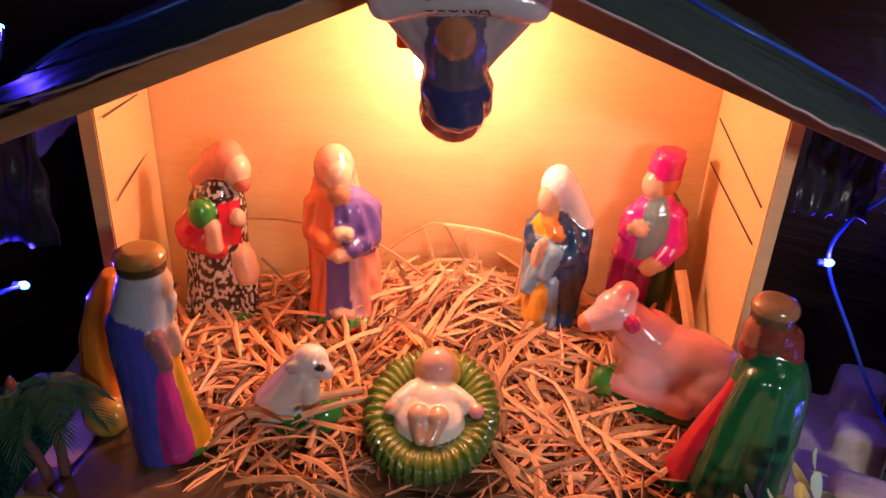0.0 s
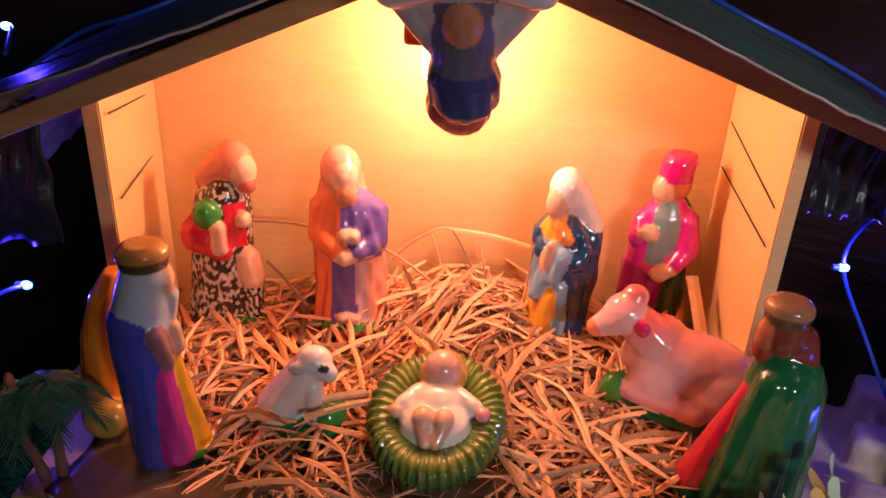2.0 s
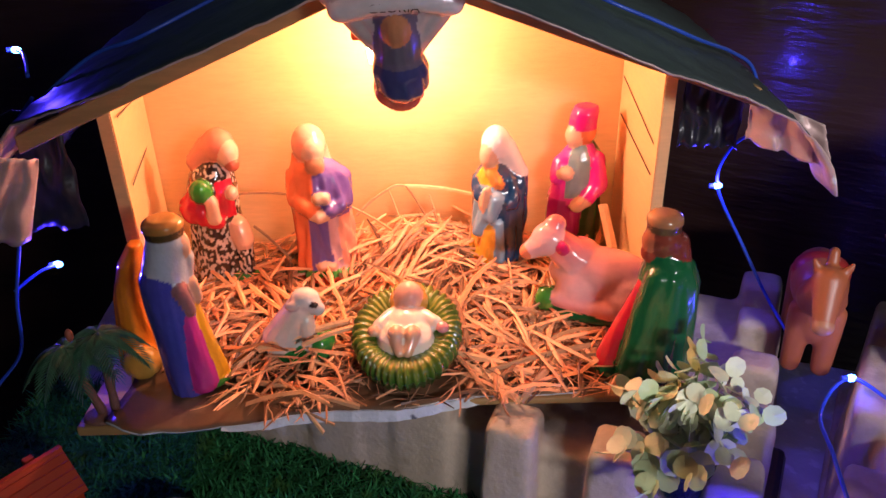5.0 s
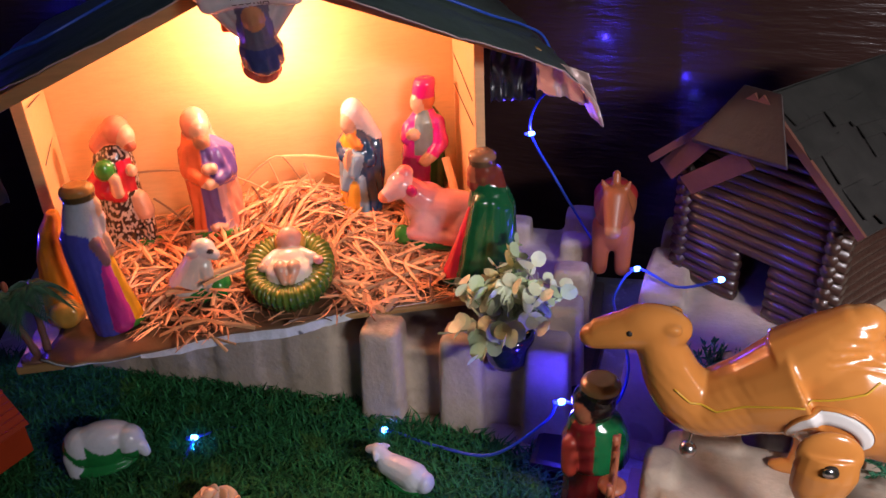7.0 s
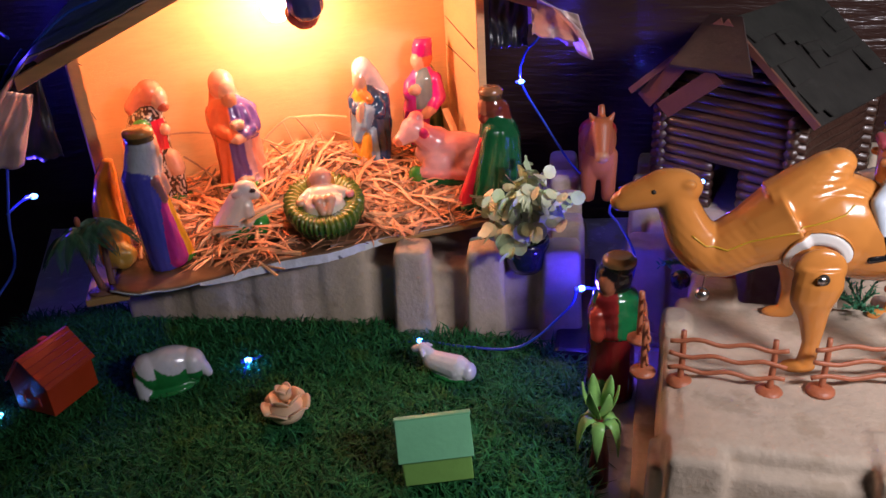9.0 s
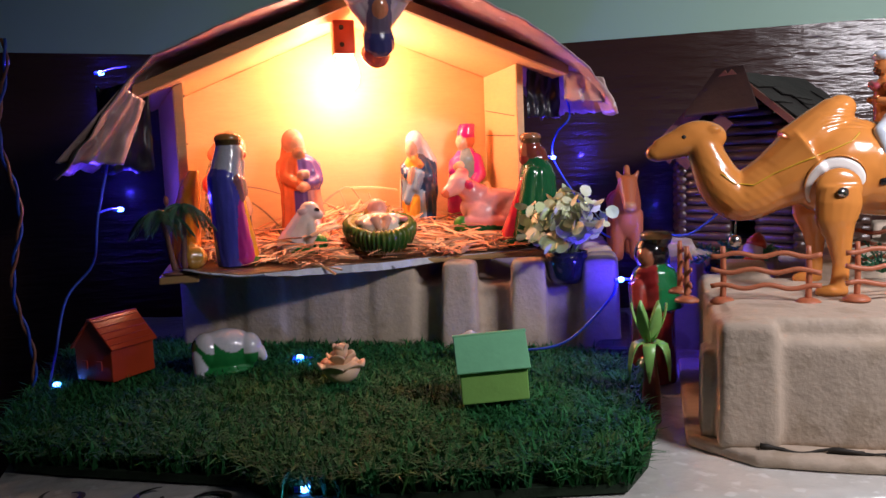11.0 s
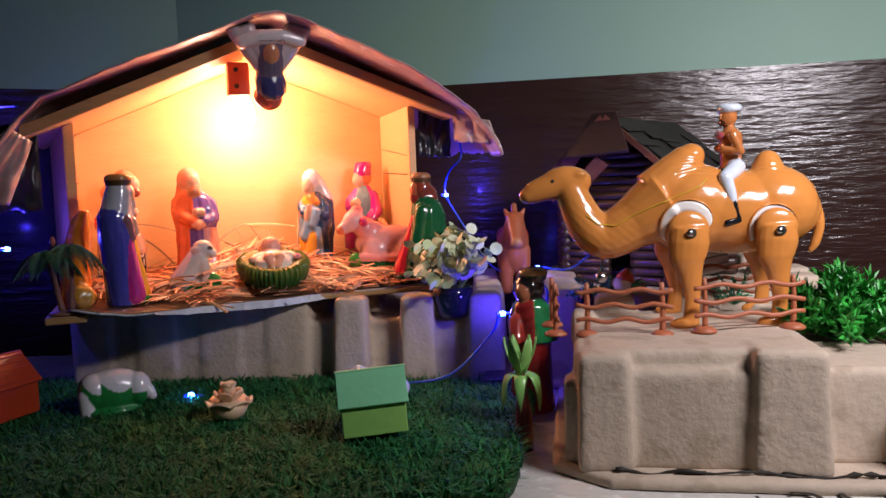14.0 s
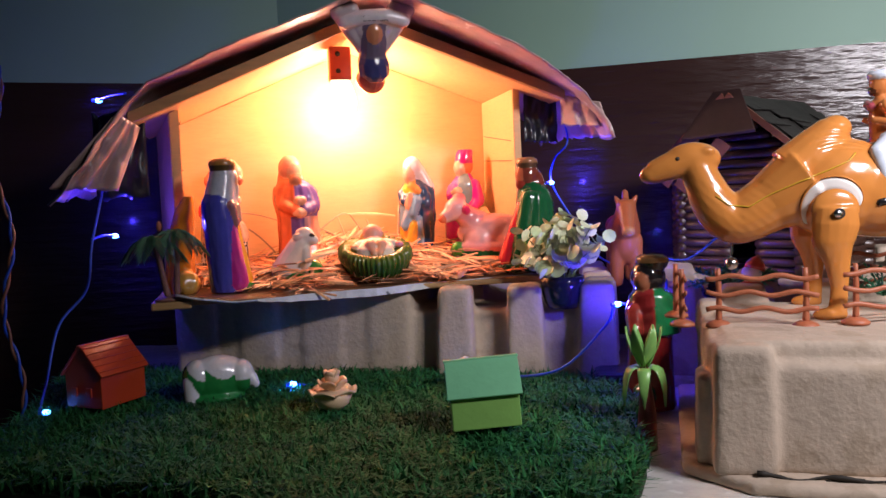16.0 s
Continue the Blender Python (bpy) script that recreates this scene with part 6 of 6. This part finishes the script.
RS, RW = (0.5, 0.17, 0.05), (0.6, 0.66, 0.75)
statue("camel_rider_doll", [
    ("l", [(0.03, 0.012, 0.013, 0, 0), (0.055, 0.0135, 0.015, 0.001, 0), (0.07, 0.0125, 0.0165, 0.001, 0), (0.078, 0.006, 0.007, 0, 0)], RS),
    ("c", (-0.002, -0.018, 0.068), (0.006, -0.021, 0.048), 0.0058, 0.005, RS), ("c", (0.006, -0.021, 0.048), (-0.012, -0.014, 0.052), 0.005, 0.004, RS), ("c", (-0.002, 0.018, 0.068), (0.006, 0.02, 0.048), 0.0058, 0.005, RS), ("c", (0.006, 0.02, 0.048), (-0.012, 0.012, 0.054), 0.005, 0.004, RS),
    ("e", (-0.002, 0, 0.09), (0.0105, 0.01, 0.0125), RS), ("e", (-0.009, 0, 0.084), (0.0045, 0.007, 0.0055), (0.06, 0.02, 0.01)), ("l", [(0.096, 0.0135, 0.0125, 0, 0), (0.101, 0.0145, 0.0135, 0, 0), (0.105, 0.011, 0.01, 0, 0)], RW), ("c", (-0.012, -0.006, 0.066), (-0.012, 0.006, 0.07), 0.005, 0.005, (0.35, 0.06, 0.08)),
    ("c", (0.004, -0.012, 0.03), (-0.014, -0.03, 0.018), 0.0105, 0.0085, RW), ("c", (-0.014, -0.03, 0.018), (-0.006, -0.036, -0.012), 0.0085, 0.0055, RW), ("c", (-0.006, -0.036, -0.012), (-0.002, -0.038, -0.028), 0.006, 0.005, (0.01, 0.01, 0.012)), ("c", (-0.002, -0.038, -0.031), (-0.015, -0.039, -0.034), 0.005, 0.0045, (0.01, 0.01, 0.012)),
    ("c", (0.004, 0.012, 0.03), (-0.014, 0.03, 0.018), 0.0105, 0.0085, RW), ("c", (-0.014, 0.03, 0.018), (-0.006, 0.036, -0.012), 0.0085, 0.0055, RW), ("c", (-0.006, 0.036, -0.012), (-0.002, 0.038, -0.03), 0.006, 0.005, (0.01, 0.01, 0.012)), ("e", (0.002, 0, 0.03), (0.013, 0.015, 0.01), RW),
], camel.matrix_world @ pose(cx(1406), 0, cz(345), 0, 0, 0), "plastic rider doll with white cap and trousers astride the camel", "doll", voxel=0.0014, smooth=3)


# ---- fences on the tray ----
def fence(a, b, n_rails=3, label="wavy terracotta plastic toy fence on the pulp tray"):
    a, b = Vector(a), Vector(b)
    L = (b - a).length
    ob = empty("toy_fence", Matrix.Translation(a) @ Matrix.Rotation(math.atan2((b - a).y, (b - a).x), 4, "Z"), label, "toy fence", "toy fences")
    for x in (0.0, L):
        post = part("post", tube([(x, 0, 0.003), (x + 0.0008, 0, 0.03), (x, 0, 0.06)], [0.0034, 0.003, 0.0026], 8, None, 3), FENCEP, ob, "", True)
        part("foot", lathe([(0.013, 0.0), (0.013, 0.0025), (0.009, 0.0055), (0.004, 0.007)], 16, None, Matrix.Translation((x, 0, 0))), FENCEP, post, "", True)
    for k in range(n_rails):
        z = 0.018 + 0.0165 * k
        pts = [(-0.012 + (L + 0.024) * i / 10, -0.003 if k % 2 else -0.0025, z + 0.0022 * math.sin(i * 1.5 + k * 2.1)) for i in range(11)]
        bm = tube(pts, 0.0027, 6, None, 2)
        for v in bm.verts:
            v.co.y = -0.003 + (v.co.y + 0.003) * 0.6
        part("rail", bm, FENCEP, ob, "", True)
    return ob


fence((0.262, 0.098, 0.127), (0.331, 0.054, 0.13))
fence((0.374, 0.036, 0.13), (0.468, 0.004, 0.128))
fence((0.237, 0.126, 0.126), (0.262, 0.18, 0.13))
fence((0.5, 0.2, 0.13), (0.575, 0.16, 0.13), 3)

# small red and white bead ornament behind the fence
orn = empty("bead_ornament", Matrix.Translation((0.4, 0.236, 0.13)), "small red and white round bead ornament", "ornament")
part("bead", ball(0.015, (0, 0, 0.012), (1, 1, 0.9)), REDP, orn, "red bead", True)
part("bead", ball(0.0125, (0, 0, 0.031)), WHITEP, orn, "white bead", True)
part("cap", lathe([(0.0125, 0.0), (0.012, 0.006), (0.006, 0.014), (0.001, 0.018)], 16, None, pose(0.004, 0, 0.036, 0, 18, 0)), REDP, orn, "red cap", True)
orn2 = tagged(part("glass_bauble", ball(0.012, (0, 0, 0.0115)), POT), "small dark shiny bauble", "ornament")
orn2.matrix_world = Matrix.Translation((0.355, 0.255, 0.13))

# ---- log cabin ----
A, B = Vector((0.466, 0.505, 0)), Vector((0.552, 0.327, 0))
gw = (B - A).length
yaw = math.atan2((B - A).y, (B - A).x)
cabin = empty("toy_log_cabin", Matrix.Translation((*((A + B) / 2).xy, 0.137)) @ Matrix.Rotation(yaw, 4, "Z"), "toy log cabin of dark varnished sticks with a charcoal card roof", "toy cabin")
LEN, WALLH, RISE = 0.2, 0.146, 0.112
half = gw / 2


def stick(a, b, r=0.0075):
    a, b = Vector(a), Vector(b)
    n = 6
    return tube([a.lerp(b, k / n) + Vector((0.0006 * math.sin(k * 2), 0.0006 * math.cos(k * 3), 0)) for k in range(n + 1)], [r * (1 + 0.05 * math.sin(k * 1.7)) for k in range(n + 1)], 8)


for k in range(11):
    z = 0.007 + 0.0135 * k
    wide = half + 0.012
    if z < 0.07:
        part("log", stick((-wide, 0, z), (-0.014, 0, z)), LOG, cabin, "", True)
        part("log", stick((0.028, 0, z), (wide, 0, z)), LOG, cabin, "", True)
    else:
        part("log", stick((-wide, 0, z), (wide, 0, z)), LOG, cabin, "", True)
    for x in (-half + 0.004, half - 0.004):
        part("log", stick((x, -0.012, z + 0.006), (x, LEN + 0.012, z + 0.006)), LOG, cabin, "", True)
    part("log", stick((-wide, LEN, z), (wide, LEN, z)), LOG, cabin, "", True)
for k in range(8):
    z = WALLH + 0.006 + 0.0135 * k
    w = min(half, (WALLH + RISE - z - 0.012) / 0.81)
    if w > 0.01:
        part("log", stick((-w, 0.002, z), (w, 0.002, z)), LOG, cabin, "", True)
        part("log", stick((-w, LEN - 0.002, z), (w, LEN - 0.002, z)), LOG, cabin, "", True)
for s in (-1, 1):
    e, r0 = Vector((s * (half + 0.032), 0, WALLH + 0.007)), Vector((0, 0, WALLH + RISE + 0.004))
    n = Vector((s * (r0.z - e.z), 0, half + 0.032)).normalized() * 0.004
    bm = slab([e + Vector((0, -0.03, 0)), e + Vector((0, LEN + 0.004, 0)), r0 + Vector((0, LEN + 0.004, 0)), r0 + Vector((0, -0.03, 0))], n)
    roof = part("roof_panel", bm, SHINGLE, cabin, "charcoal card roof")
    r = random.Random(7 + s)
    for k in range(15):
        u0, x = r.uniform(0.0, 0.86), r.uniform(-0.032, LEN - 0.03)
        w, h = r.uniform(0.035, 0.08), r.uniform(0.14, 0.3)
        w = min(w, LEN + 0.006 - x)
        p0, p1 = e.lerp(r0, u0), e.lerp(r0, min(1.0, u0 + h))
        j0, j1, j2 = r.uniform(-0.008, 0.008), r.uniform(-0.008, 0.008), r.uniform(0.4, 1.3)
        bm = slab([p0 + Vector((0, x + j0, 0)) + n * (1.1 + j2), p0.lerp(p1, r.uniform(-0.12, 0.2)) + Vector((0, x + w + j1, 0)) + n * (1.15 + r.uniform(0, 0.6)), p1 + Vector((0, x + w, 0)) + n * (1.05 + 0.03 * k / 15), p1.lerp(p0, r.uniform(0, 0.25)) + Vector((0, x, 0)) + n * (1.05 + 0.03 * k / 15)], n * 0.3)
        part("shingle", bm, SHINGLE, roof)
    bm = slab([e + Vector((0, -0.034, 0)) * 1 - n * 0.2, e + Vector((0, -0.03, 0)) - n * 0.2, r0 + Vector((0, -0.03, 0)) - n * 0.2, r0 + Vector((0, -0.034, 0)) - n * 0.2], n * 2.2)
    part("barge_board", bm, PLANK, cabin, "reddish brown barge board")
for p, q in (((-0.088, -0.016, 0.132), (0.0, -0.034, 0.198)), ((-0.118, -0.018, 0.142), (-0.05, -0.036, 0.212))):
    p, q = Vector(p), Vector(q)
    bm = slab([p + Vector((0.01, 0, -0.008)), q + Vector((0.01, 0, -0.008)), q + Vector((-0.01, 0, 0.008)), p + Vector((-0.01, 0, 0.008))], (0, -0.003, 0))
    part("plank", bm, PLANK, cabin, "loose slanting plank")
TOPZ = WALLH + RISE + 0.012
bm = slab([(-0.062, -0.05, TOPZ - 0.068), (0.056, -0.05, TOPZ - 0.064), (0.022, -0.026, TOPZ - 0.002), (-0.022, -0.026, TOPZ - 0.002)], (0, -0.003, 0.005))
bmesh.ops.bevel(bm, geom=bm.edges[:], offset=0.001, segments=1, affect="EDGES")
part("canopy", bm, CANOPY, cabin, "small brown canopy board")

# ---- fairy lights ----
def string(name, routes, bulbs, label):
    ob = empty(name, Matrix.Translation(routes[0][0]), label, "string lights", "fairy lights")
    for pts in routes:
        world_part("wire", tube(pts, 0.0018, 6, None, 6), WIREB, ob, "", True)
    for p in bulbs:
        p = Vector(p)
        b = world_part("led_bulb", ball(0.0036, p, (1.5, 1, 1)), LEDM, ob, "lit blue bulb", True)
        b.visible_shadow = False
        cap = lathe([(0.0026, -0.009), (0.0028, -0.004), (0.0022, -0.002)], 8, None, Matrix.Translation(p) @ pose(0, 0, 0, 0, 90, 0))
        world_part("bulb_cap", cap, WIREB, ob)
    return ob


L = [Vector(p) for p in LEDS]
string("fairy_lights", [[on_roof(-0.34, 0.56), on_roof(-0.38, 0.57), (-0.395, 0.58, 0.31), (-0.412, 0.56, 0.228), (-0.421, 0.55, 0.167), (-0.455, 0.53, 0.123), (-0.468, 0.5, 0.055), (-0.465, 0.44, 0.03)], [(-0.412, 0.56, 0.235), (-0.4, 0.59, 0.239), L[0]],
                        [(-0.36, 0.6, 0.44), (-0.39, 0.66, 0.445), L[1]], [on_roof(-0.36, 0.55), on_roof(-0.29, 0.57), on_roof(-0.24, 0.56), on_roof(-0.2, 0.58), on_roof(-0.16, 0.62), on_roof(-0.12, 0.7)]], [L[0], L[1], L[8]], "blue fairy lights on a thin blue cable beside the stable")
string("fairy_lights", [[on_roof(0.1, 0.6), on_roof(0.15, 0.56), on_roof(0.2, 0.56), on_roof(0.24, 0.57), on_roof(0.29, 0.62), on_roof(0.325, 0.65), (0.34, 0.652, 0.36), (0.315, 0.653, 0.33), L[2], (0.34, 0.64, 0.225), (0.372, 0.62, 0.165), (0.38, 0.56, 0.148)]], [L[2]], "blue fairy light hanging from the stable roof on blue cable")
string("fairy_lights", [[L[9], (-0.2, 0.12, 0.012), (-0.19, 0.3, 0.012), L[3]], [L[3], (-0.1, 0.46, 0.02), (0.0, 0.43, 0.02), L[5], (0.12, 0.37, 0.03), (0.18, 0.325, 0.045), (0.235, 0.305, 0.1), L[4], (0.3, 0.29, 0.12), (0.325, 0.31, 0.15), (0.34, 0.38, 0.16), (0.36, 0.45, 0.15), L[7], (0.43, 0.43, 0.165), L[6]]], [L[3], L[4], L[5], L[6], L[7], L[9]], "blue fairy lights trailing over grass and trays")
tw = empty("twisted_cable", Matrix.Translation((-0.49, 0.45, 0.02)), "twisted brown and blue electric cable hanging beside the grass", "cable")
for ph, mt in ((0, WIREBROWN), (math.pi, WIREB)):
    pts = [(-0.49 + 0.008 * math.sin(k * 0.25) + 0.0022 * math.cos(k * 0.8 + ph), 0.45 + 0.0022 * math.sin(k * 0.8 + ph), 0.012 + 0.0075 * k) for k in range(60)]
    world_part("strand", tube(pts, 0.0018, 6), mt, tw, "", True)
